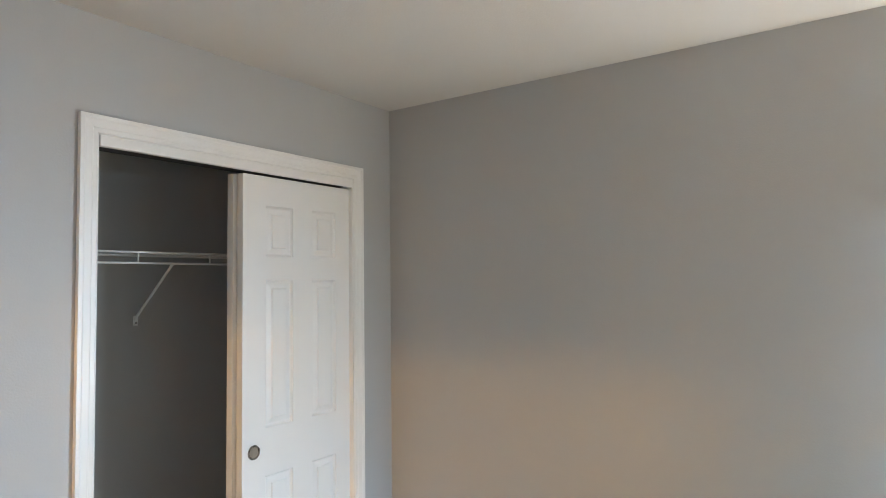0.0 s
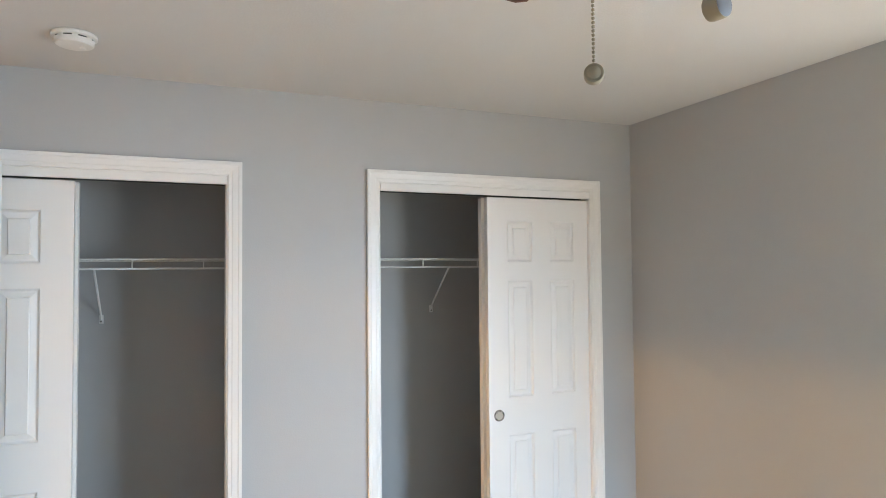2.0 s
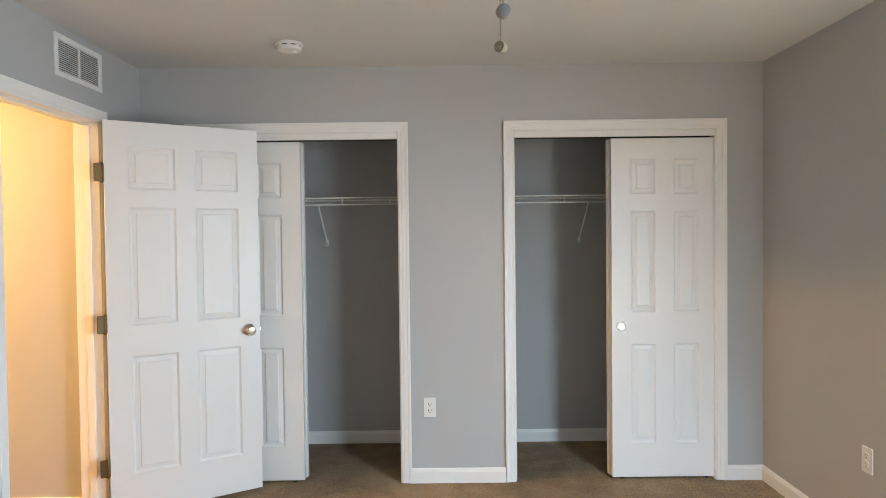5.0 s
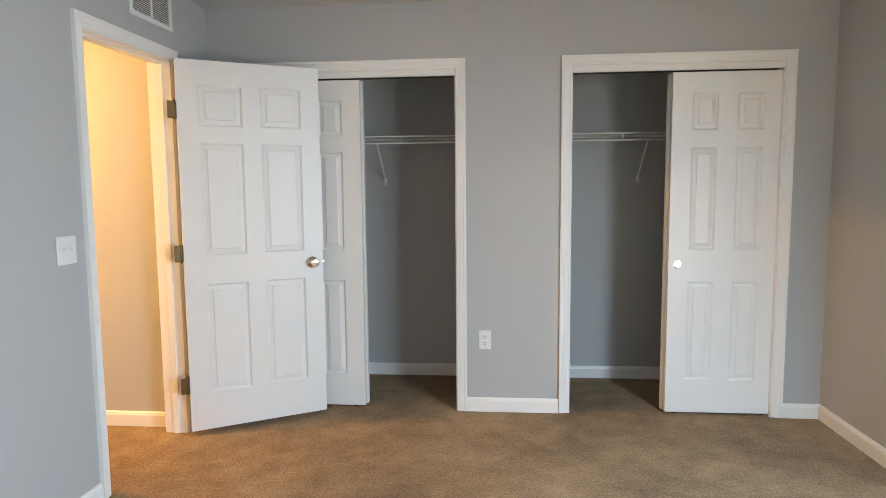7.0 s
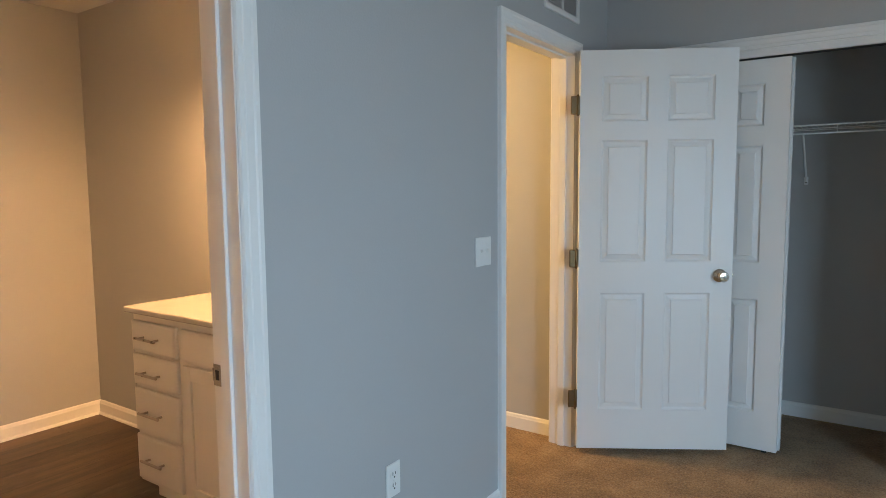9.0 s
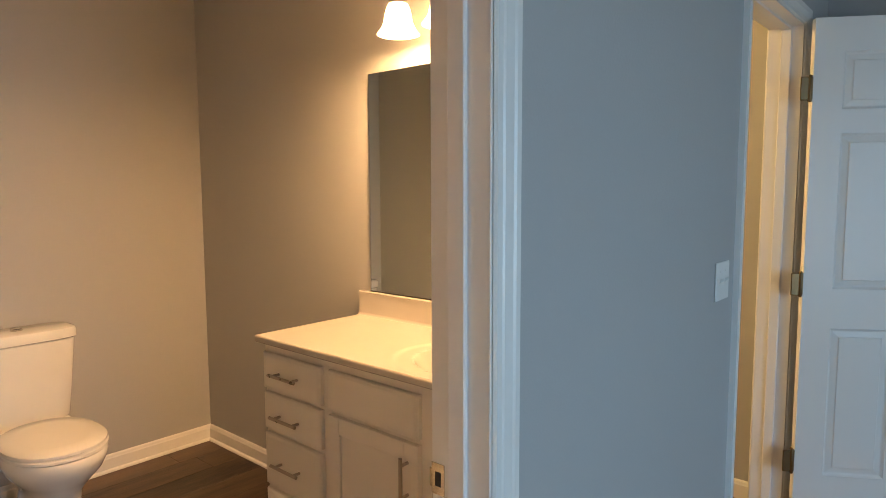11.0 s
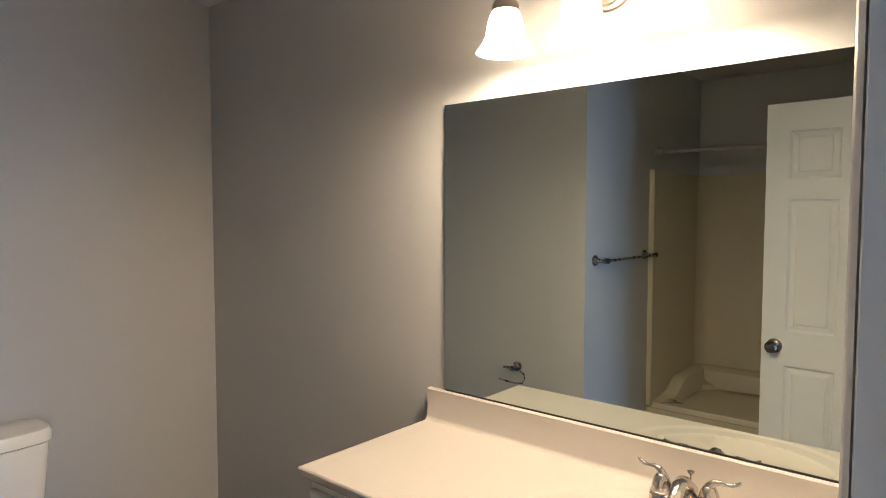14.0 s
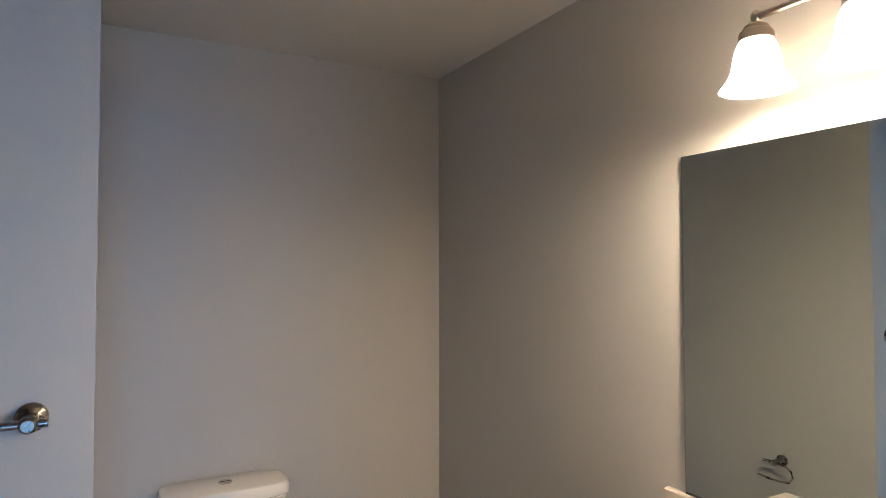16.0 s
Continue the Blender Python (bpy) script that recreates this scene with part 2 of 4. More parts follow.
setting("floor_carpet", boxes((-0.73, EAST + T, SOUTH - T, BACK + T, -0.1, 0), (-4.2, -0.73, BATH_N + 0.04, HALL_N + T, -0.1, 0)), CARPET, "tan brown cut-pile carpet with vacuum marks", "carpet")
setting("floor_bathroom", boxes((BATH_W - T, -0.73, BATH_S - T, BATH_N + 0.04, -0.1, -0.006)), VINYL_BED, "dark brown wood-look plank floor of the bathroom", "floor")
setting("ceiling", boxes((-4.2, EAST + T, SOUTH - T, BACK + T, CEIL_Z, CEIL_Z + 0.12)), CEIL, "flat white painted ceiling", "ceiling")
setting("wall_closets", boxes(
    (WEST - T, L0 - 0.02, CLOSET_Y, CLOSET_Y + T, 0, CEIL_Z), (L1 + 0.02, R0 - 0.02, CLOSET_Y, CLOSET_Y + T, 0, CEIL_Z), (R1 + 0.02, EAST, CLOSET_Y, CLOSET_Y + T, 0, CEIL_Z),
    (L0 - 0.02, L1 + 0.02, CLOSET_Y, CLOSET_Y + T, HEAD + 0.02, CEIL_Z), (R0 - 0.02, R1 + 0.02, CLOSET_Y, CLOSET_Y + T, HEAD + 0.02, CEIL_Z)), PAINT, "pale grey painted wall with two closet openings", "wall")
setting("wall_closet_back", boxes((WEST - T, EAST, BACK, BACK + T, 0, CEIL_Z)), PAINT, "grey painted back wall of the closets", "wall")
setting("wall_closet_divider", boxes((1.1, 1.22, CLOSET_Y + T, BACK, 0, CEIL_Z)), PAINT, "grey painted wall between the closets", "wall")
setting("wall_closet_end", boxes((WEST - T, WEST, CLOSET_Y + T, BACK, 0, CEIL_Z)), PAINT, "grey painted end wall of the closet", "wall")
setting("wall_east", boxes((EAST, EAST + T, SOUTH - T, WIN_Y0, 0, CEIL_Z), (EAST, EAST + T, WIN_Y1, BACK + T, 0, CEIL_Z), (EAST, EAST + T, WIN_Y0, WIN_Y1, 0, WIN_Z0), (EAST, EAST + T, WIN_Y0, WIN_Y1, WIN_Z1, CEIL_Z)), PAINT, "pale grey painted bedroom wall with a window", "wall")
setting("wall_south", boxes((WEST - T, EAST, SOUTH - T, SOUTH, 0, CEIL_Z)), PAINT, "plain grey painted wall", "wall")
setting("wall_west", boxes(
    (WEST - T, WEST, SOUTH, BD0 - 0.02, 0, CEIL_Z), (WEST - T, WEST, BD1 + 0.02, HD0 - 0.02, 0, CEIL_Z), (WEST - T, WEST, HD1 + 0.02, CLOSET_Y, 0, CEIL_Z),
    (WEST - T, WEST, BD0 - 0.02, BD1 + 0.02, DHEAD + 0.02, CEIL_Z), (WEST - T, WEST, HD0 - 0.02, HD1 + 0.02, DHEAD + 0.02, CEIL_Z)), PAINT, "blue-grey painted wall with doorways to hall and bathroom", "wall")
setting("wall_bathroom_north", boxes((-4.2, WEST - T, BATH_N, BATH_N + T, 0, CEIL_Z)), PAINT, "grey painted wall behind the vanity", "wall")
setting("wall_bathroom_west", boxes((BATH_W - T, BATH_W, NOOK - T, BATH_N, 0, CEIL_Z)), PAINT, "grey painted wall behind the toilet", "wall")
setting("wall_nook", boxes((BATH_W, WING, NOOK - T, NOOK, 0, CEIL_Z)), PAINT, "grey painted wall beside the toilet", "wall")
setting("wall_wing", boxes((WING - T, WING, BATH_S - T, NOOK - T, 0, CEIL_Z)), PAINT, "grey painted wall at the end of the bathtub", "wall")
setting("wall_bathroom_south", boxes((WING, WEST - T, BATH_S - T, BATH_S, 0, CEIL_Z)), PAINT, "grey painted wall above the bathtub", "wall")
setting("wall_hall_north", boxes((-4.2, WEST - T, HALL_N, HALL_N + T, 0, CEIL_Z)), PAINT, "grey hall wall in warm lamp light", "wall")
setting("wall_hall_end", boxes((-4.32, -4.2, BATH_N, HALL_N + T, 0, CEIL_Z)), PAINT, "grey painted end wall of the hall", "wall")

CASING = ((0, 0.006), (0.005, 0.011), (0.018, 0.0115), (0.022, 0.014), (0.043, 0.0155), (0.048, 0.0185), (0.06, 0.0185), (0.06, 0))
BASE = ((0, 0), (0.014, 0), (0.014, 0.066), (0.011, 0.072), (0.009, 0.080), (0.004, 0.086), (0, 0.086))


def casing(name, a0, a1, top, place):
    """A mitred door casing round an opening; place(a, out, z) gives the point."""
    bm = bmesh.new()
    loops = []
    for a, up in ((a0, 0), (a0, 1), (a1, 1), (a1, 0)):
        sign = -1 if a == a0 else 1
        loops.append([place(a + sign * (u + 0.004), v, (top + u + 0.004) if up else 0.002) for u, v in CASING])
    rings(bm, loops)
    return setting(name, bm, TRIM, "white moulded door casing", "trim")


def jamb(name, a0, a1, top, d0, d1, flat, stop=None):
    """The lining of an opening, with a door stop; flat(a0, a1, d0, d1, z0, z1) gives a box."""
    bm = bmesh.new()
    for s in ((a0 - 0.02, a0, d0, d1, 0, top + 0.02), (a1, a1 + 0.02, d0, d1, 0, top + 0.02), (a0, a1, d0, d1, top, top + 0.02)):
        box(bm, *flat(*s), bevel=0.0015)
    if stop:
        for s in ((a0, a0 + 0.011, *stop, 0, top), (a1 - 0.011, a1, *stop, 0, top), (a0 + 0.011, a1 - 0.011, *stop, top - 0.011, top)):
            box(bm, *flat(*s), bevel=0.002)
    return setting(name, bm, TRIM, "white painted door jamb", "trim")


def along_x(a0, a1, d0, d1, z0, z1):
    return a0, a1, d0, d1, z0, z1


def along_y(a0, a1, d0, d1, z0, z1):
    return d0, d1, a0, a1, z0, z1


for a0, a1, n in ((L0, L1, 1), (R0, R1, 2)):
    casing(f"trim_closet_{n}", a0, a1, HEAD, lambda a, v, z: (a, CLOSET_Y - v, z))
    jamb(f"jamb_closet_{n}", a0, a1, HEAD, CLOSET_Y - 0.004, CLOSET_Y + T + 0.004, along_x)
    setting(f"fascia_closet_{n}", boxes((a0, a1, CLOSET_Y - 0.009, CLOSET_Y + 0.010, 2.012, HEAD + 0.004), bevel=0.002), TRIM, "white board that hides the sliding door track", "trim")
    setting(f"track_closet_{n}", boxes((a0, a1, CLOSET_Y + 0.012, CLOSET_Y + 0.1, 2.018, HEAD)), DARK, "dark metal sliding door track", "track")
casing("trim_hall_door", HD0, HD1, DHEAD, lambda a, v, z: (WEST + v, a, z))
jamb("jamb_hall_door", HD0, HD1, DHEAD, WEST - T - 0.004, WEST + 0.004, along_y, (WEST - 0.075, WEST - 0.038))
casing("trim_bathroom_door", BD0, BD1, DHEAD, lambda a, v, z: (WEST + v, a, z))
jamb("jamb_bathroom_door", BD0, BD1, DHEAD, WEST - T - 0.004, WEST + 0.004, along_y, (WEST - 0.078, WEST - 0.042))
casing("trim_bathroom_inside", BD0, BD1, DHEAD, lambda a, v, z: (WEST - T - v, a, z))
casing("trim_hall_inside", HD0, HD1, DHEAD, lambda a, v, z: (WEST - T - v, a, z))


def baseboard(name, start, end, out, shoe=False):
    """A profiled board along the floor from start to end; out: the way into the room."""
    bm = bmesh.new()
    s, e, o = Vector((*start, 0)), Vector((*end, 0)), Vector((*out, 0))
    rings(bm, [[q + o * u + Vector((0, 0, z)) for u, z in BASE] for q in (s, e)])
    if shoe:
        rings(bm, [[q + o * u + Vector((0, 0, z)) for u, z in ((0.014, 0), (0.026, 0), (0.025, 0.007), (0.021, 0.012), (0.014, 0.015))] for q in (s, e)])
    return setting(name, bm, TRIM, "white moulded baseboard", "baseboard")


g = 0.066
baseboard("baseboard_1", (L1 + g, CLOSET_Y), (R0 - g, CLOSET_Y), (0, -1))
baseboard("baseboard_2", (R1 + g, CLOSET_Y), (EAST, CLOSET_Y), (0, -1))
baseboard("baseboard_3", (EAST, CLOSET_Y - 0.014), (EAST, SOUTH), (-1, 0))
baseboard("baseboard_4", (WEST, CLOSET_Y), (L0 - g, CLOSET_Y), (0, -1))
baseboard("baseboard_5", (WEST, BD1 + g), (WEST, HD0 - g), (1, 0))
baseboard("baseboard_6", (WEST, HD1 + g), (WEST, CLOSET_Y - 0.014), (1, 0))
baseboard("baseboard_7", (WEST, SOUTH), (WEST, BD0 - g), (1, 0))
baseboard("baseboard_8", (WEST + 0.014, SOUTH), (EAST - 0.014, SOUTH), (0, 1))
baseboard("baseboard_9", (WEST, BACK), (1.1, BACK), (0, -1))
baseboard("baseboard_10", (1.22, BACK), (EAST, BACK), (0, -1))
baseboard("baseboard_11", (WEST - T - 0.02, HALL_N), (-4.2, HALL_N), (0, -1))
baseboard("baseboard_12", (BATH_W, NOOK), (BATH_W, BATH_N), (1, 0), True)
baseboard("baseboard_13", (BATH_W + 0.014, BATH_N), (-2.0, BATH_N), (0, -1), True)
baseboard("baseboard_14", (BATH_W + 0.014, NOOK), (WING + 0.014, NOOK), (0, 1), True)
baseboard("baseboard_15", (WING, NOOK), (WING, -1.66), (1, 0), True)
baseboard("baseboard_16", (1.1, CLOSET_Y + T), (1.1, BACK - 0.014), (-1, 0))
baseboard("baseboard_17", (1.22, CLOSET_Y + T), (1.22, BACK - 0.014), (1, 0))

# window of the bedroom, behind the walker
win = tagged(new("window_1"), "white double-hung window in the bedroom wall", "window", kind="structure")
wy = (WIN_Y0 + WIN_Y1) / 2
XA, XB = EAST + 0.02, EAST + 0.1
part("window_frame", boxes((XA, XB, WIN_Y0, WIN_Y0 + 0.05, WIN_Z0, WIN_Z1), (XA, XB, WIN_Y1 - 0.05, WIN_Y1, WIN_Z0, WIN_Z1), (XA, XB, wy - 0.04, wy + 0.04, WIN_Z0 + 0.05, WIN_Z1 - 0.05),
     (XA, XB, WIN_Y0 + 0.05, WIN_Y1 - 0.05, WIN_Z0, WIN_Z0 + 0.05), (XA, XB, WIN_Y0 + 0.05, WIN_Y1 - 0.05, WIN_Z1 - 0.05, WIN_Z1)), TRIM, win)
part("window_sill", boxes((EAST - 0.05, XA, WIN_Y0 - 0.05, WIN_Y1 + 0.05, WIN_Z0 - 0.025, WIN_Z0), bevel=0.004), TRIM, win)
for y0, y1 in ((WIN_Y0 + 0.05, wy - 0.04), (wy + 0.04, WIN_Y1 - 0.05)):
    pane = part("pane", boxes((EAST + 0.058, EAST + 0.062, y0, y1, WIN_Z0 + 0.05, WIN_Z1 - 0.05)), GLASS, win)
    pane.visible_shadow = False
    part("meeting_rail", boxes((XA + 0.01, XB - 0.01, y0, y1, 1.39, 1.43)), TRIM, win)
setting("ground", boxes((-600, 600, -600, 600, -0.5, -0.3)), GRASS, "green lawn outside", "ground")

# ---- doors ----


def raised_panel(x0, x1, z0, z1, t):
    """A moulded door panel seen from both faces, in the plane y 0 to t."""
    bm = bmesh.new()
    steps = ((0, 0), (0.0015, 0.0035), (0.008, 0.0095), (0.012, 0.0105), (0.033, 0.0055), (0.0365, 0.001))
    for y, sign in ((0, 1), (t, -1)):
        loops = [[(x0 + i, y + sign * d, z0 + i), (x1 - i, y + sign * d, z0 + i), (x1 - i, y + sign * d, z1 - i), (x0 + i, y + sign * d, z1 - i)] for i, d in steps]
        made = [[bm.verts.new(c) for c in loop] for loop in loops]
        for a, b in zip(made, made[1:]):
            for i in range(4):
                bm.faces.new((a[i], a[(i + 1) % 4], b[(i + 1) % 4], b[i]))
        bm.faces.new(made[-1])
    bmesh.ops.recalc_face_normals(bm, faces=bm.faces)
    return bm


def six_panel(parent, w, t, z0, h, stile, mid, spans=((0.128, 0.348), (0.44, 1.05), (1.21, 1.82))):
    """The leaf of a six-panel door from x 0 to w under parent."""
    pw = (w - 2 * stile - mid) / 2
    cols = ((stile, stile + pw), (stile + pw + mid, w - stile))
    k = h / 2.03
    rows = [(z0 + h - b * k, z0 + h - a * k) for a, b in spans]
    specs = [(0, stile, 0, t, z0, z0 + h), (w - stile, w, 0, t, z0, z0 + h), (cols[0][1], cols[1][0], 0, t, z0, z0 + h)]
    edges = [z0 + h] + [v for r in rows for v in (r[1], r[0])] + [z0]
    for top, low in zip(edges[::2], edges[1::2]):
        for c in cols:
            specs.append((c[0], c[1], 0, t, low, top))
    leaf = part("leaf", boxes(*specs), DOOR, parent)
    for r in rows:
        for c in cols:
            part("panel", raised_panel(c[0], c[1], r[0], r[1], t), DOOR, parent)
    return leaf


def knob(parent, x, z, t, metal=CHROME):
    for y, s, n in ((0, -1, "knob"), (t, 1, "inner_knob")):
        ob = part(n, lathe(bmesh.new(), [(0.0335, 0), (0.0335, s * 0.004), (0.029, s * 0.009), (0.013, s * 0.012), (0.012, s * 0.03), (0.021, s * 0.036), (0.0275, s * 0.048), (0.0275, s * 0.055), (0.021, s * 0.0625), (0.0075, s * 0.064)], (x, y, z), "y"), metal, parent, "satin nickel door knob", True)
        part("keyhole", lathe(bmesh.new(), [(0.0065, s * 0.0635), (0.0065, s * 0.0665), (0.004, s * 0.067)], (x, y, z), "y", 16), DARKNICKEL, ob)


def turn(p, q):
    """The pose of a door hung at p whose free edge lies at q."""
    return pose(p[0], p[1], 0, 0, 0, math.degrees(math.atan2(q[1] - p[1], q[0] - p[0])))


hall_door = thing("bedroom_door", turn((-0.616, 1.551), (0.037, 1.952)), "white six-panel bedroom door standing open beside the closet", "door")
six_panel(hall_door, 0.765, 0.035, 0.026, 2.025, 0.108, 0.098)
knob(hall_door, 0.765 - 0.062, 0.932, 0.035)
part("latch_plate", boxes((0.765, 0.7665, 0.005, 0.030, 0.905, 0.96), (0.7665, 0.775, 0.011, 0.023, 0.925, 0.939), bevel=0.0005), CHROME, hall_door)
for z in (0.29, 1.02, 1.785):
    h = part("hinge", boxes((-0.006, 0.0015, 0.0, 0.034, z - 0.045, z + 0.045), bevel=0.001), BRONZE, hall_door, "aged brass butt hinge")
    part("pin", lathe(bmesh.new(), [(0.004, z - 0.052), (0.0068, z - 0.047), (0.0068, z + 0.047), (0.004, z + 0.052)], (-0.011, -0.004, 0), "z", 14), BRONZE, h, smooth=True)
    part("flap", boxes((-0.046, -0.012, -0.0055, -0.0015, z - 0.045, z + 0.045), bevel=0.003), BRONZE, h)

bath_door = thing("bathroom_door", turn((-0.80, -1.222), (-1.50, -1.275)), "white six-panel bathroom door standing open into the room", "door")
six_panel(bath_door, 0.70, 0.035, 0.014, 2.022, 0.10, 0.09)
knob(bath_door, 0.70 - 0.058, 0.918, 0.035, DARKNICKEL)
part("latch_plate", boxes((0.70, 0.7015, 0.005, 0.030, 0.89, 0.95), (0.7015, 0.711, 0.011, 0.023, 0.911, 0.925)), DARKNICKEL, bath_door)

for label, y, xs in (("front", CLOSET_Y + 0.018, (-0.37, 2.068)), ("rear", CLOSET_Y + 0.062, (-0.36, 2.055))):
    for x, left in ((xs[0], True), (xs[1], False)):
        d = thing("closet_door", (x, y, 0), "white six-panel sliding closet door pushed aside" if label == "front" else "white sliding closet door behind the front one", "door", "sliding closet doors")
        six_panel(d, 0.62, 0.035, 0.014, 1.990, 0.112, 0.108, ((0.122, 0.333), (0.433, 1.035), (1.228, 1.828)))
        if label == "front":
            kx = 0.055
            cup = part("finger_pull", lathe(bmesh.new(), [(0.029, -0.001), (0.028, -0.004), (0.024, -0.004), (0.022, 0.002), (0.021, 0.006)], (kx, 0, 0.905), "y"), DARKNICKEL, d, "round satin nickel finger pull", True)
            part("cup", lathe(bmesh.new(), [(0.0208, -0.0015), (0.018, -0.001), (0.006, -0.0008)], (kx, 0, 0.905), "y"), NICKEL, cup, smooth=True)
        for wx2 in (0.06, 0.56):
            part("floor_guide", boxes((wx2 - 0.012, wx2 + 0.012, 0.012, 0.024, 0.0, 0.016)), DARK, d)

# ---- bedroom fittings ----


def plate(name, place, kind, label):
    """A wall plate in its own x-z plane that faces -y."""
    ob = thing(name, place, label, "outlet" if kind == "outlet" else "switch")
    w = 0.036 if kind == "outlet" else 0.058
    part("cover", boxes((-w, w, -0.006, 0, -0.058, 0.058), bevel=0.0025), PLASTIC, ob)
    if kind == "outlet":
        for dz in (-0.0195, 0.0195):
            f = part("socket", rings(bmesh.new(), [[(x, y, dz + z) for x, z in ((-0.017, -0.008), (-0.009, -0.0145), (0.009, -0.0145), (0.017, -0.008), (0.017, 0.008), (0.009, 0.0145), (-0.009, 0.0145), (-0.017, 0.008))] for y in (-0.005, -0.0082)]), PLASTIC, ob)
            part("slots", boxes((-0.0085, -0.0055, -0.0086, -0.008, dz - 0.002, dz + 0.0095), (0.0055, 0.0085, -0.0086, -0.008, dz - 0.001, dz + 0.0085), (-0.003, 0.003, -0.0086, -0.008, dz - 0.0115, dz - 0.006)), DARK, f)
        part("screw", lathe(bmesh.new(), [(0.003, -0.006), (0.003, -0.0072), (0.001, -0.0076)], axis="y", steps=10), PLASTIC, ob)
    else:
        for dx in (-0.023, 0.023):
            s = part("toggle_slot", boxes((dx - 0.0055, dx + 0.0055, -0.0068, -0.005, -0.0125, 0.0125)), PLASTIC, ob)
            part("toggle", rings(bmesh.new(), [[(dx - 0.004, -0.006, -0.006), (dx + 0.004, -0.006, -0.006), (dx + 0.004, -0.006, 0.006), (dx - 0.004, -0.006, 0.006)], [(dx - 0.003, -0.017, 0.004), (dx + 0.003, -0.017, 0.004), (dx + 0.003, -0.016, 0.011), (dx - 0.003, -0.016, 0.011)]]), PLASTIC, s)
            for dz in (-0.03, 0.03):
                part("screw", lathe(bmesh.new(), [(0.003, -0.006), (0.003, -0.0072), (0.001, -0.0076)], (dx, 0, dz), axis="y", steps=10), PLASTIC, ob)
    return ob


plate("wall_outlet", pose(0.994, CLOSET_Y, 0.444), "outlet", "white duplex outlet on the wall between the closets")
plate("wall_outlet", pose(WEST, 0.112, 0.408, 0, 0, 90), "outlet", "white duplex outlet low on the blue-grey wall")
plate("wall_outlet", pose(EAST, 1.14, 0.44, 0, 0, -90), "outlet", "white duplex outlet on the plain bedroom wall")
plate("light_switch", pose(WEST, 0.700, 1.125, 0, 0, 90), "switch", "white double toggle light switch by the doorway")

vent = thing("air_vent", (WEST, 1.44, 2.297), "white louvred air return grille above the door", "vent")
part("frame", boxes((0, 0.012, -0.195, 0.195, 0.073, 0.097), (0, 0.012, -0.195, 0.195, -0.097, -0.073), (0, 0.012, -0.195, -0.171, -0.073, 0.073), (0, 0.012, 0.171, 0.195, -0.073, 0.073), (0, 0.011, -0.005, 0.005, -0.073, 0.073), bevel=0.002), PLASTIC, vent)
part("backing", boxes((0.0005, 0.0015, -0.171, 0.171, -0.073, 0.073)), GREY, vent)
for i in range(15):
    z = -0.067 + i * 0.0096
    for y0, y1 in ((-0.171, -0.005), (0.005, 0.171)):
        part("slat", rings(bmesh.new(), [[(0.002, y, z + 0.0035), (0.003, y, z + 0.0045), (0.0105, y, z - 0.0032), (0.0095, y, z - 0.0042)] for y in (y0, y1)]), PLASTIC, vent)

smoke = thing("smoke_detector", (0.312, 1.61, CEIL_Z), "round white smoke detector on the ceiling", "smoke detector")
part("base", lathe(bmesh.new(), [(0.066, 0), (0.070, -0.003), (0.070, -0.011), (0.066, -0.014)]), PLASTIC, smoke, smooth=True)
part("slots", lathe(bmesh.new(), [(0.057, -0.014), (0.057, -0.019)]), DARK, smoke)
for i in range(8):
    part("rib", boxes((0.054, 0.0605, -0.009, 0.009, -0.0195, -0.0135)), PLASTIC, smoke, move=pose(0, 0, 0, 0, 0, 45 * i + 10))
part("cover", lathe(bmesh.new(), [(0.0595, -0.019), (0.0595, -0.031), (0.055, -0.0365), (0.03, -0.039), (0.006, -0.0395)]), PLASTIC, smoke, smooth=True)
part("test_button", lathe(bmesh.new(), [(0.011, -0.038), (0.011, -0.0415), (0.008, -0.043)], (0.022, 0.012, 0)), PLASTIC, smoke, smooth=True)

# ceiling fan
fan = thing("ceiling_fan", (1.235, -0.115, CEIL_Z), "ceiling fan with reddish brown wooden blades and pull chains", "ceiling fan")
part("canopy", lathe(bmesh.new(), [(0.07, 0), (0.075, -0.01), (0.06, -0.045), (0.03, -0.06)]), NICKEL, fan, smooth=True)
part("motor", lathe(bmesh.new(), [(0.03, -0.05), (0.10, -0.065), (0.125, -0.09), (0.125, -0.14), (0.10, -0.165), (0.06, -0.175)]), NICKEL, fan, smooth=True)
part("switch_housing", lathe(bmesh.new(), [(0.06, -0.17), (0.085, -0.176), (0.092, -0.184), (0.092, -0.2), (0.086, -0.206), (0.02, -0.207)]), NICKEL, fan, smooth=True)
part("light_bowl", lathe(bmesh.new(), [(0.088, -0.204), (0.128, -0.210), (0.136, -0.220), (0.126, -0.242), (0.094, -0.262), (0.05, -0.272), (0.006, -0.274)], steps=36), PORCELAIN, fan, "unlit frosted white glass bowl", True)
for i in range(5):
    m = pose(0, 0, -0.15, 0, 0, 79.5 + 72 * i)
    tilt = m @ pose(0, 0, 0, 14, 0, 0)
    outline = [(0.2, -0.058), (0.2, 0.058), (0.42, 0.072), (0.63, 0.078), (0.655, 0.07), (0.668, 0.045), (0.657, -0.035), (0.635, -0.056), (0.6, -0.063), (0.42, -0.066)]
    part("blade", rings(bmesh.new(), [[(x, y, z) for x, y in outline] for z in (-0.003, 0.003)]), BLADE, fan, "reddish brown walnut blade", move=tilt)
    part("blade_iron", boxes((0.11, 0.24, -0.02, 0.02, 0.003, 0.009), (0.21, 0.27, -0.045, 0.045, 0.003, 0.008), bevel=0.002), NICKEL, fan, move=tilt)
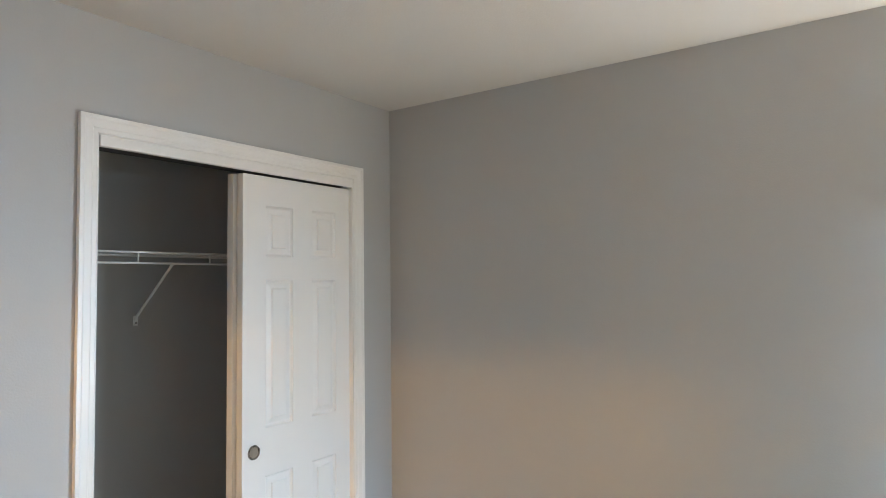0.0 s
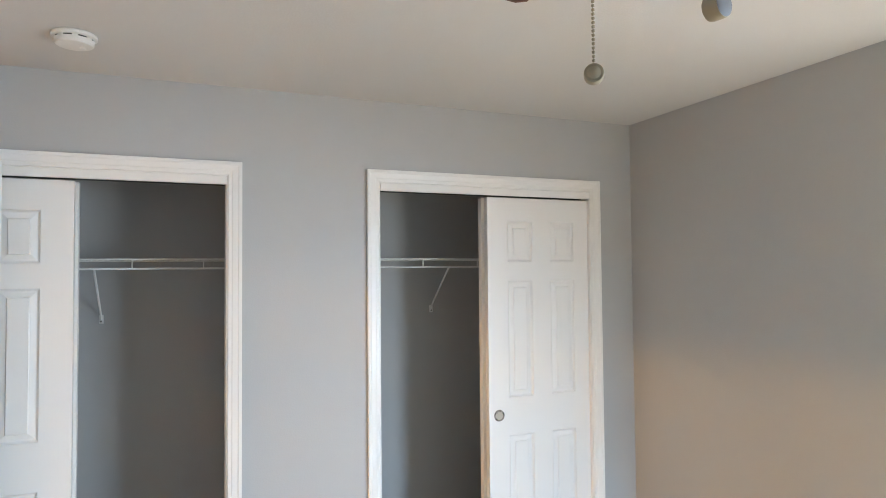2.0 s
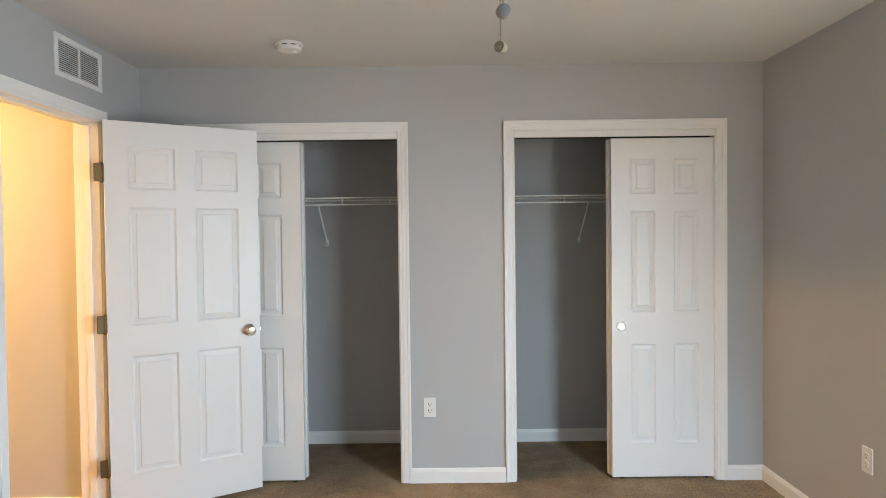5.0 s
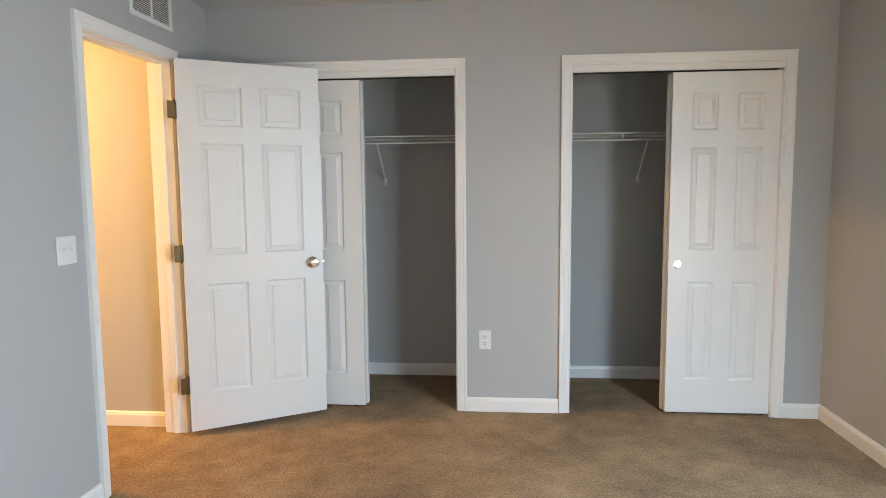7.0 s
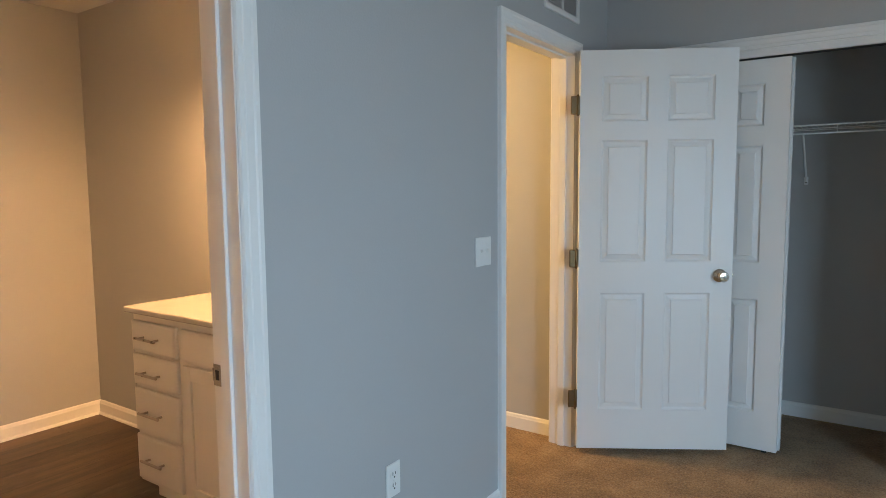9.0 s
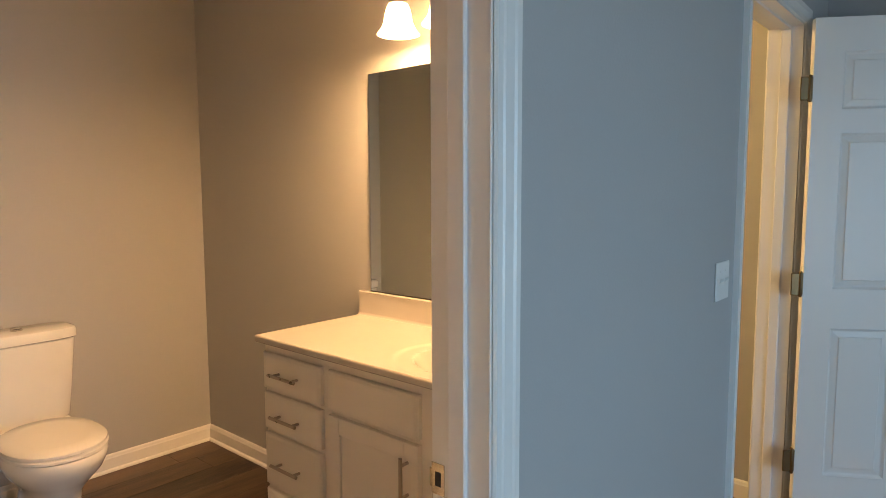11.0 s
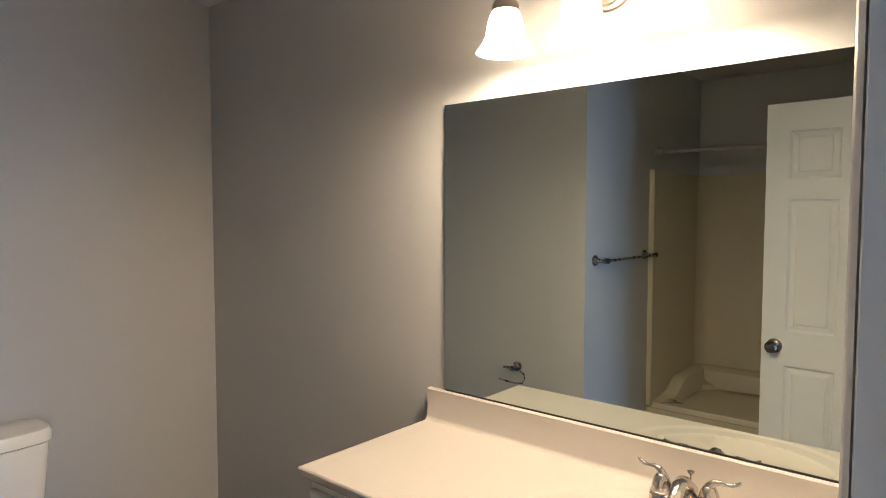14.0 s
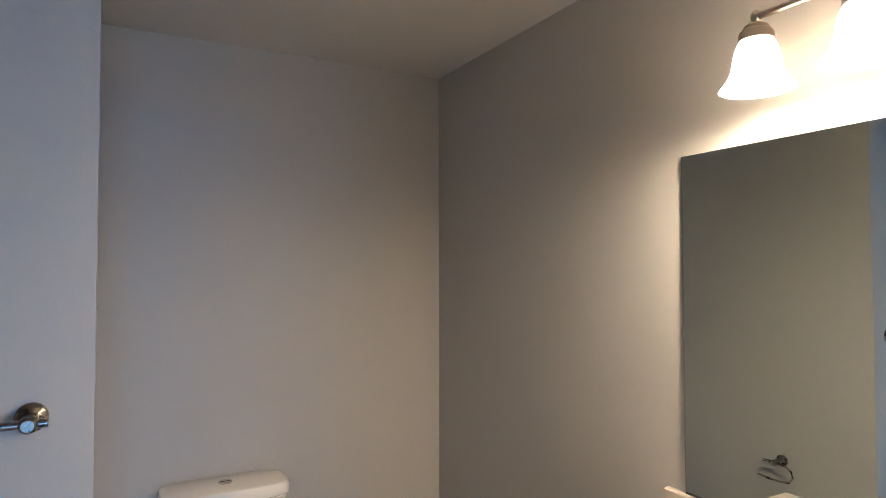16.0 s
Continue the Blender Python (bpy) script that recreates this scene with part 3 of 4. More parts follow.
for y, fob, name, fx, k in ((0.13, IVORY, "ivory fob", 0.005, 1.0), (-0.13, GREY, "grey fob", -0.013, 1.35)):
    bm = bmesh.new()
    z = -0.195
    while z > -0.481:
        bmesh.ops.create_icosphere(bm, subdivisions=1, radius=0.0032, matrix=Matrix.Translation((fx, y, z)))
        z -= 0.0066
    chain = part("pull_chain", bm, IVORY, fan, "beaded pull chain", True)
    turned = pose(fx, y, -0.500, 0, 0, -35 if y > 0 else 10)
    part("fob", lathe(bmesh.new(), [(0.0075, -0.0075), (0.011, -0.0085), (0.0145, -0.0095), (0.0155, -0.006), (0.0155, 0.006), (0.0145, 0.0095), (0.004, 0.0105)], axis="y", steps=24), IVORY, chain, "ivory pull fob", True, turned)
    part("inlay", lathe(bmesh.new(), [(0.0107 * k, -0.0098), (0.0095 * k, -0.0105), (0.003, -0.0125 + 0.0018 * (k > 1))], axis="y", steps=20), fob, chain, name, True, turned)

# wire shelves in the closets


def wire_shelf(x0, x1, bracket_x, posts):
    ob = thing("wire_shelf", (0, 0, 0), "white vinyl-coated wire closet shelf with hanging rail", "shelf", "closet wire shelves")
    y0, y1, z = 2.475, BACK, 1.70
    part("front_rail", tube(tube(bmesh.new(), [(x0, y0, z), (x1, y0, z)], 0.0046, 8), [(x0, y0, z - 0.044), (x1, y0, z - 0.044)], 0.0046, 8), WIRE, ob, smooth=True)
    part("back_rail", tube(tube(bmesh.new(), [(x0, y1 - 0.008, z - 0.003), (x1, y1 - 0.008, z - 0.003)], 0.003, 8), [(x0, (y0 + y1) / 2, z - 0.006), (x1, (y0 + y1) / 2, z - 0.006)], 0.003, 8), WIRE, ob, smooth=True)
    bm = bmesh.new()
    n = int((x1 - x0) / 0.0254)
    for i in range(n + 1):
        x = x0 + i * (x1 - x0) / n
        box(bm, x - 0.0008, x + 0.0008, y0, y1, z, z + 0.0016)
    tagged(part("deck_wires", bm, WIRE, ob), kind="stuff")
    for x in posts:
        part("drop_wire", boxes((x - 0.003, x + 0.003, y0 - 0.004, y0 + 0.003, z - 0.046, z + 0.002), bevel=0.001), WIRE, ob)
    part("brace", tube(bmesh.new(), [(bracket_x, y0 + 0.004, z - 0.046), (bracket_x, y0 + 0.02, z - 0.05), (bracket_x, y1 - 0.012, 1.425), (bracket_x, y1 - 0.003, 1.40)], 0.0055, 8), WIRE, ob, smooth=True)
    foot = part("foot", boxes((bracket_x - 0.011, bracket_x + 0.011, y1 - 0.006, y1, 1.385, 1.43), bevel=0.002), WIRE, ob)
    part("screw", lathe(bmesh.new(), [(0.004, 0), (0.004, -0.003)], (bracket_x, y1 - 0.006, 1.398), "y", 10), DARK, foot)
    return ob


wire_shelf(WEST, 1.1, 0.272, (-0.5, -0.19, 0.12, 0.43, 0.74, 1.03))
wire_shelf(1.22, EAST, 2.03, (1.3, 1.53, 1.87, 2.2, 2.5, 2.8))

# strike plates on the jambs
for name, x, y, z, s in (("strike_plate", WEST - T + 0.012, BD1, 0.892, -1), ("strike_plate", WEST - 0.02, HD0, 0.92, 1)):
    sp = thing(name, (x, y, z), "satin nickel strike plate on the white door jamb", "strike plate")
    part("plate", boxes((-0.016, 0.014, min(0, s * 0.002), max(0, s * 0.002), -0.029, 0.029), bevel=0.0006), CHROME, sp)
    part("latch_hole", boxes((-0.007, 0.006, min(s * 0.002, s * 0.0026), max(s * 0.002, s * 0.0026), -0.013, 0.013)), DARK, sp)
    part("lip", boxes((-0.020, -0.014, min(0, s * 0.002), max(0, s * 0.002), -0.017, 0.017)), CHROME, sp)

# hall lamp out of view
hl = thing("hall_ceiling_light", (-2.35, 1.05, CEIL_Z), "warm flush dome ceiling light in the hall", "ceiling light")
part("pan", lathe(bmesh.new(), [(0.15, 0), (0.155, -0.02), (0.14, -0.03)]), NICKEL, hl, smooth=True)
part("dome", lathe(bmesh.new(), [(0.14, -0.03), (0.13, -0.06), (0.09, -0.09), (0.01, -0.1)]), HALL_GLOW, hl, smooth=True)

# ---- bathroom ----
CT, CX0, CX1, CY0 = 0.884, -2.038, WEST - T, -0.031
SX, SY, SRX, SRY = -1.2, 0.2, 0.215, 0.158

vanity = thing("vanity_cabinet", (0, 0, 0), "cream painted bathroom vanity cabinet with drawers and doors", "cabinet")
VX0, VX1, FY = -2.026, WEST - T - 0.004, 0.004
part("body", boxes((VX0, VX1, FY, BATH_N, 0.10, 0.74), (VX0, VX1, FY, FY + 0.03, 0.74, 0.858), (VX0, VX0 + 0.02, FY + 0.03, BATH_N, 0.74, 0.858), (VX1 - 0.02, VX1, FY + 0.03, BATH_N, 0.74, 0.858)), CABINET, vanity)
part("toe_kick", boxes((VX0 + 0.01, VX1, FY + 0.07, BATH_N, 0, 0.10)), CABINET, vanity)


def front(name, x0, x1, z0, z1, panel=False):
    bm = bmesh.new()
    if not panel:
        loops = [[(x0 + i, y, z0 + i), (x1 - i, y, z0 + i), (x1 - i, y, z1 - i), (x0 + i, y, z1 - i)] for i, y in ((0, FY), (0, FY - 0.012), (0.003, FY - 0.0165), (0.012, FY - 0.019), (0.014, FY - 0.019))]
        rings(bm, loops)
        return part(name, bm, CABINET, vanity)
    r = 0.055
    for s in ((x0, x0 + r, z0, z1), (x1 - r, x1, z0, z1), (x0 + r, x1 - r, z1 - r, z1), (x0 + r, x1 - r, z0, z0 + r)):
        box(bm, s[0], s[1], FY - 0.019, FY, s[2], s[3], bevel=0.0015)
    ob = part(name, bm, CABINET, vanity)
    part("inset_panel", boxes((x0 + r, x1 - r, FY - 0.009, FY, z0 + r, z1 - r)), CABINET, ob)
    return ob


def pull(parent, x0, x1, z):
    y = FY - 0.019
    bm = tube(bmesh.new(), [(x0 - 0.022, y - 0.03, z), (x1 + 0.022, y - 0.03, z)], 0.006, 12)
    for x in (x0, x1):
        tube(bm, [(x, y, z), (x, y - 0.028, z)], 0.005, 10)
    part("bar_pull", bm, NICKEL, parent, "brushed nickel bar pull", True)


for z0, z1, zp in ((0.692, 0.824, 0.758), (0.543, 0.679, 0.605), (0.334, 0.527, 0.43), (0.118, 0.318, 0.22)):
    pull(front("drawer_front", -2.018, -1.695, z0, z1), -1.92, -1.815, zp)
for x0, x1, hx in ((-1.655, -1.255, -1.295), (-1.203, -0.822, -1.165)):
    front("false_front", x0, x1, 0.692, 0.824)
    d = front("cabinet_door", x0, x1, 0.118, 0.676, True)
    bm = tube(bmesh.new(), [(hx, FY - 0.049, 0.50), (hx, FY - 0.049, 0.64)], 0.006, 12)
    for z in (0.522, 0.618):
        tube(bm, [(hx, FY - 0.019, z), (hx, FY - 0.047, z)], 0.005, 10)
    part("bar_pull", bm, NICKEL, d, "brushed nickel bar pull", True)

# one-piece counter with an oval basin
counter = thing("bathroom_countertop", (0, 0, 0), "cream cultured marble vanity top with oval basin", "countertop")


def basin(x, y):
    r = math.hypot((x - SX) / SRX, (y - SY) / SRY)
    lip = math.hypot((x - SX) / (SRX + 0.075), (y - SY) / (SRY + 0.07))
    d = -0.003 * max(0.0, min(1.0, (1.0 - lip) / 0.045))
    if r < 1.04:
        s = max(0.0, min(1.0, (1.04 - r) / 1.04))
        d -= 0.125 * (1 - (1 - s) ** 2.5)
    return CT + d


bm = bmesh.new()
NX, NY = 150, 62
yb = BATH_N - 0.018
grid = [[bm.verts.new((CX0 + (CX1 - CX0) * i / NX, CY0 + 0.006 + (yb - CY0 - 0.006) * j / NY, basin(CX0 + (CX1 - CX0) * i / NX, CY0 + 0.006 + (yb - CY0 - 0.006) * j / NY))) for j in range(NY + 1)] for i in range(NX + 1)]
for i in range(NX):
    for j in range(NY):
        bm.faces.new((grid[i][j], grid[i + 1][j], grid[i + 1][j + 1], grid[i][j + 1]))
rings(bm, [[(x, CY0 + 0.006, CT), (x, CY0 + 0.002, CT - 0.002), (x, CY0, CT - 0.006), (x, CY0, CT - 0.021), (x, CY0 + 0.004, CT - 0.025), (x, CY0 + 0.03, CT - 0.025), (x, CY0 + 0.03, CT - 0.012), (x, CY0 + 0.02, CT - 0.004)] for x in (CX0 - 0.002, CX1)])
rings(bm, [[(CX0 + 0.002, y, CT), (CX0 - 0.003, y, CT - 0.003), (CX0 - 0.003, y, CT - 0.025), (CX0 + 0.03, y, CT - 0.025), (CX0 + 0.03, y, CT - 0.012), (CX0 + 0.01, y, CT - 0.004)] for y in (CY0 + 0.006, yb)])
part("top", bm, MARBLE, counter, smooth=True)
part("backsplash", rings(bmesh.new(), [[(x, yb - 0.012, CT - 0.001), (x, yb - 0.005, CT + 0.003), (x, yb, CT + 0.012), (x, yb, CT + 0.096), (x, yb + 0.004, CT + 0.1), (x, BATH_N, CT + 0.1), (x, BATH_N, CT - 0.025), (x, yb - 0.01, CT - 0.02)] for x in (CX0 - 0.003, CX1)]), MARBLE, counter, smooth=True)
part("drain", lathe(bmesh.new(), [(0.021, -0.002), (0.021, 0.0015), (0.015, 0.003), (0.004, 0.002)], (SX, SY, CT - 0.127)), CHROME, counter, smooth=True)

# faucet
fx, fy = -1.206, 0.392
faucet = thing("faucet", (fx, fy, CT), "satin nickel two-handle centerset faucet on the vanity top", "faucet")
part("base", rings(bmesh.new(), [oval(0, 0, z, rx, ry, 3.4) for z, rx, ry in ((-0.003, 0.079, 0.027), (0.014, 0.078, 0.026), (0.020, 0.072, 0.021), (0.022, 0.06, 0.012))]), CHROME, faucet, smooth=True)
spine = [(0, 0.012, 0.010), (0, 0.006, 0.034), (0, -0.012, 0.050), (0, -0.036, 0.052), (0, -0.060, 0.043), (0, -0.079, 0.031), (0, -0.086, 0.024)]
part("spout", tube(bmesh.new(), spine, [0.027, 0.026, 0.022, 0.0185, 0.0155, 0.013, 0.011], 20), CHROME, faucet, smooth=True)
part("spout_lip", lathe(bmesh.new(), [(0.0095, 0.0), (0.0105, 0.002), (0.0105, 0.009)], (0, -0.083, 0.016), steps=18), DARKNICKEL, faucet, smooth=True)
for s in (-1, 1):
    part("collar", lathe(bmesh.new(), [(0.0255, 0.018), (0.0255, 0.0225), (0.0235, 0.024)], (s * 0.052, 0, 0)), DARKNICKEL, faucet, smooth=True)
    h = part("handle", lathe(bmesh.new(), [(0.0235, 0.022), (0.0230, 0.030), (0.0195, 0.046), (0.0135, 0.058), (0.005, 0.063)], (s * 0.052, 0, 0)), CHROME, faucet, smooth=True)
    part("lever", tube(bmesh.new(), [(s * 0.050, 0, 0.046), (s * 0.052, 0.001, 0.060), (s * 0.060, 0.003, 0.069), (s * 0.072, 0.005, 0.071), (s * 0.086, 0.007, 0.069), (s * 0.098, 0.009, 0.070), (s * 0.108, 0.011, 0.075), (s * 0.113, 0.012, 0.080)], [0.013, 0.0105, 0.0075, 0.006, 0.005, 0.0048, 0.0048, 0.003], 12), CHROME, h, smooth=True)
part("popup_rod", tube(bmesh.new(), [(0.004, 0.024, 0.01), (0.004, 0.024, 0.068)], 0.002, 8), CHROME, faucet, smooth=True)
part("popup_knob", lathe(bmesh.new(), [(0.003, 0.064), (0.008, 0.07), (0.008, 0.073), (0.003, 0.075)], (0.004, 0.024, 0), steps=16), CHROME, faucet, smooth=True)

# mirror
mirror = thing("wall_mirror", (0, BATH_N, 0), "large frameless rectangular mirror above the vanity", "mirror")
MX0, MX1, MZ0, MZ1 = -1.978, -0.83, CT + 0.1035, 1.86
part("glass", boxes((MX0, MX1, -0.0065, -0.001, MZ0 + 0.0016, MZ1)), MIRROR, mirror)
part("channel", boxes((MX0, MX1, -0.0085, 0, MZ0 - 0.0033, MZ0 + 0.0012)), DARK, mirror, "thin dark metal channel under the glass")
part("edge", boxes((MX0 - 0.002, MX0, -0.0068, 0, MZ0, MZ1)), CHROME, mirror)

# vanity light
LX, LY, LZ = -1.437, 0.318, 2.077
light = thing("vanity_light", (LX, BATH_N, LZ), "three-lamp brushed nickel wall light with lit frosted bell shades", "wall lamp")
part("backplate", lathe(bmesh.new(), [(0.070, 0), (0.070, -0.006), (0.066, -0.011), (0.058, -0.013), (0.054, -0.019), (0.030, -0.026), (0.016, -0.030)], (-0.015, 0, 0.025), axis="y", steps=40), NICKEL, light, smooth=True)
dy = LY - BATH_N
part("stem", tube(bmesh.new(), [(-0.015, -0.02, 0.025), (-0.01, dy * 0.6, 0.02), (0, dy, 0.006)], 0.008, 12), NICKEL, light, smooth=True)
part("cross_bar", tube(bmesh.new(), [(-0.208, dy, 0.006), (0.208, dy, 0.006)], 0.0075, 14), NICKEL, light, smooth=True)
for dx in (-0.045, 0.045):
    part("plate_screw", lathe(bmesh.new(), [(0.004, -0.014), (0.004, -0.02), (0.002, -0.022)], (dx - 0.015, 0, 0.047), "y", 12), NICKEL, light, smooth=True)
for dx in (-0.208, 0, 0.208):
    cap = part("fitter_cap", lathe(bmesh.new(), [(0.006, 0.018), (0.0105, 0.011), (0.0105, 0.001), (0.006, -0.006), (0.017, -0.009), (0.024, -0.014), (0.026, -0.021), (0.031, -0.024), (0.034, -0.032), (0.034, -0.043), (0.031, -0.045)], (dx, dy, 0)), NICKEL, light, smooth=True)
    prof = [(0.029, -0.040), (0.034, -0.046), (0.041, -0.062), (0.046, -0.085), (0.049, -0.106), (0.058, -0.125), (0.070, -0.140), (0.073, -0.145)]
    inner = [(r - 0.0035, z - 0.001) for r, z in prof[::-1]]
    shade = lathe(bmesh.new(), prof + inner, (dx, dy, 0), steps=48, closed=False)
    part("shade", shade, FROSTED, cap, "frosted glass bell shade", True)
    part("bulb", lathe(bmesh.new(), [(0.012, -0.040), (0.013, -0.072), (0.020, -0.090), (0.028, -0.106), (0.030, -0.120), (0.027, -0.135), (0.017, -0.147), (0.004, -0.151)], (dx, dy, 0), steps=24), BULB_GLOW, cap, "lit warm bulb", True)

# toilet
TX, TY = BATH_W, -0.450
toilet = thing("toilet", (TX, TY, 0), "white two-piece toilet with its lid closed", "toilet")
part("tank", rings(bmesh.new(), [oval(0.115 + o, 0, z, rx, ry, 4.5) for z, rx, ry, o in ((0.385, 0.070, 0.165, 0), (0.40, 0.078, 0.180, 0), (0.55, 0.086, 0.195, 0.002), (0.747, 0.094, 0.212, 0.004), (0.750, 0.088, 0.204, 0.004))]), PORCELAIN, toilet, smooth=True)
part("tank_lid", rings(bmesh.new(), [oval(0.119, 0, z, rx, ry, 4.2) for z, rx, ry in ((0.752, 0.098, 0.216), (0.756, 0.104, 0.222), (0.786, 0.104, 0.222), (0.797, 0.098, 0.216), (0.802, 0.084, 0.202))]), PORCELAIN, toilet, smooth=True)
b = part("flush_button", lathe(bmesh.new(), [(0.024, 0.801), (0.024, 0.805), (0.021, 0.807), (0.019, 0.8065)], (0.119, 0, 0)), CHROME, toilet, "chrome dual flush button", True)
part("half_button", boxes((0.1185, 0.1195, -0.019, 0.019, 0.8065, 0.8076)), DARK, b)
part("bowl", rings(bmesh.new(), [oval(cx, 0, z, rx, ry, p) for cx, z, rx, ry, p in ((0.36, 0.0, 0.235, 0.122, 2.8), (0.36, 0.012, 0.232, 0.118, 2.8), (0.357, 0.08, 0.215, 0.106, 2.6), (0.357, 0.17, 0.196, 0.092, 2.4), (0.37, 0.22, 0.20, 0.100, 2.3), (0.395, 0.265, 0.215, 0.130, 2.2), (0.42, 0.31, 0.235, 0.162, 2.2), (0.432, 0.355, 0.246, 0.180, 2.2), (0.435, 0.38, 0.248, 0.182, 2.2), (0.435, 0.392, 0.243, 0.178, 2.2))]), PORCELAIN, toilet, smooth=True, move=Matrix.Translation((0.058, 0, 0)))
part("deck", rings(bmesh.new(), [oval(0.18, 0, z, rx, ry, 3.5) for z, rx, ry in ((0.30, 0.11, 0.10), (0.36, 0.135, 0.165), (0.387, 0.135, 0.17), (0.392, 0.13, 0.165))]), PORCELAIN, toilet, smooth=True)
part("seat", rings(bmesh.new(), [oval(0.438, 0, z, rx, ry, 2.25) for z, rx, ry in ((0.395, 0.232, 0.178), (0.399, 0.240, 0.184), (0.409, 0.240, 0.184), (0.412, 0.234, 0.180))]), PORCELAIN, toilet, smooth=True, move=Matrix.Translation((0.058, 0, -0.002)))
lid = part("seat_lid", rings(bmesh.new(), [oval(0.436, 0, z, rx, ry, 2.25) for z, rx, ry in ((0.4135, 0.228, 0.174), (0.417, 0.235, 0.181), (0.427, 0.235, 0.181), (0.434, 0.222, 0.170), (0.437, 0.16, 0.12), (0.438, 0.03, 0.02))]), PORCELAIN, toilet, smooth=True, move=Matrix.Translation((0.058, 0, -0.002)))
for y in (-0.075, 0.075):
    part("hinge_cap", rings(bmesh.new(), [oval(0.215, y, z, r, r * 1.4, 3) for z, r in ((0.392, 0.014), (0.416, 0.014), (0.422, 0.009))]), PORCELAIN, lid, smooth=True)
for y in (-0.112, 0.112):
    part("bolt_cap", lathe(bmesh.new(), [(0.014, 0.0), (0.013, 0.018), (0.007, 0.026)], (0.33, y * 1.0, 0.0), steps=16), PORCELAIN, toilet, smooth=True)

supply = thing("water_supply_valve", (BATH_W, TY - 0.25, 0.18), "chrome water supply valve with hose beside the toilet", "valve")
part("escutcheon", lathe(bmesh.new(), [(0.03, 0), (0.028, 0.006), (0.012, 0.01)], axis="x", steps=20), CHROME, supply, smooth=True)
part("valve_body", tube(bmesh.new(), [(0.005, 0, 0), (0.06, 0, 0)], 0.009, 12), CHROME, supply, smooth=True)
part("valve_handle", rings(bmesh.new(), [[(x, y, z) for y, z in ((-0.016, -0.009), (0.016, -0.009), (0.016, 0.009), (-0.016, 0.009))] for x in (0.058, 0.068)]), CHROME, supply)
part("hose", tube(bmesh.new(), [(0.045, 0, 0.005), (0.05, 0.0, 0.06), (0.07, 0.03, 0.12), (0.1, 0.09, 0.17), (0.1, 0.11, 0.215)], 0.006, 10), NICKEL, supply, smooth=True)

# paper holder on the nook wall
ph = thing("paper_holder", (-2.60, NOOK, 0.712), "dark nickel toilet paper holder ring on the wall", "paper holder")
part("rosette", lathe(bmesh.new(), [(0.026, 0), (0.026, 0.007), (0.02, 0.012), (0.011, 0.018), (0.010, 0.045), (0.013, 0.05), (0.013, 0.062), (0.008, 0.066)], axis="y"), DARKNICKEL, ph, smooth=True)
part("cross_post", tube(bmesh.new(), [(-0.055, 0.056, 0), (0.02, 0.056, 0)], 0.0065, 10), DARKNICKEL, ph, smooth=True)
part("ring", tube(bmesh.new(), [(0.012, 0.056, 0), (0.05, 0.058, -0.004), (0.078, 0.06, -0.02), (0.086, 0.062, -0.045), (0.07, 0.064, -0.068), (0.03, 0.066, -0.074), (-0.03, 0.066, -0.072), (-0.075, 0.066, -0.068)], 0.0048, 10), DARKNICKEL, ph, smooth=True)

# towel bar on the wing wall
tb = thing("towel_bar", (WING, 0, 1.296), "dark brushed nickel towel bar on the wall", "towel bar")
for y in (-0.965, -1.585):
    part("post", lathe(bmesh.new(), [(0.027, 0), (0.027, 0.008), (0.021, 0.014), (0.012, 0.019), (0.011, 0.05), (0.0145, 0.055), (0.0145, 0.078), (0.01, 0.083)], (0, y, 0), "x"), DARKNICKEL, tb, smooth=True)
part("bar", tube(bmesh.new(), [(0.066, -0.935, 0), (0.066, -1.615, 0)], 0.0075, 14), DARKNICKEL, tb, smooth=True)

# bathtub with its surround
TUB_Y = -1.66
tub = thing("bathtub_shower", (0, 0, 0), "beige glossy fibreglass bathtub with shower surround", "bathtub")
WX0, WX1, RIM = WING, WEST - T, 0.415
part("apron", boxes((WX0, WX1, TUB_Y, TUB_Y + 0.035 - 0.07, 0, RIM - 0.03), bevel=0.004), FIBREGLASS, tub, smooth=True)
cx, cy, hx, hy = (WX0 + WX1) / 2, (TUB_Y + BATH_S) / 2 - 0.0, (WX1 - WX0) / 2, (TUB_Y - BATH_S) / 2
part("basin", rings(bmesh.new(), [oval(cx, cy, z, rx, ry, p, 64) for z, rx, ry, p in ((RIM - 0.05, hx, hy, 30), (RIM - 0.012, hx, hy, 30), (RIM, hx - 0.006, hy - 0.006, 20), (RIM, hx - 0.07, hy - 0.075, 6), (RIM - 0.02, hx - 0.09, hy - 0.09, 5), (0.2, hx - 0.14, hy - 0.12, 4), (0.12, hx - 0.2, hy - 0.16, 4))]), FIBREGLASS, tub, smooth=True)
SUR = 1.79


def wall_panel(points):
    """An upright shell along a line of points, 12 mm thick, with a rounded top."""
    bm = bmesh.new()
    loops = []
    for z, t in ((RIM - 0.02, 0.012), (SUR - 0.008, 0.012), (SUR, 0.006)):
        outer, inner = [], []
        for (x, y), (nx, ny) in points:
            outer.append((x, y, z))
            inner.append((x + nx * t, y + ny * t, z))
        loops.append(outer + inner[::-1])
    return rings(bm, loops)


def arc(x, y, r, a0, a1, k=6):
    out = []
    for i in range(k + 1):
        a = radians(a0 + (a1 - a0) * i / k)
        out.append(((x + r * math.cos(a), y + r * math.sin(a)), (-math.cos(a), -math.sin(a))))
    return out


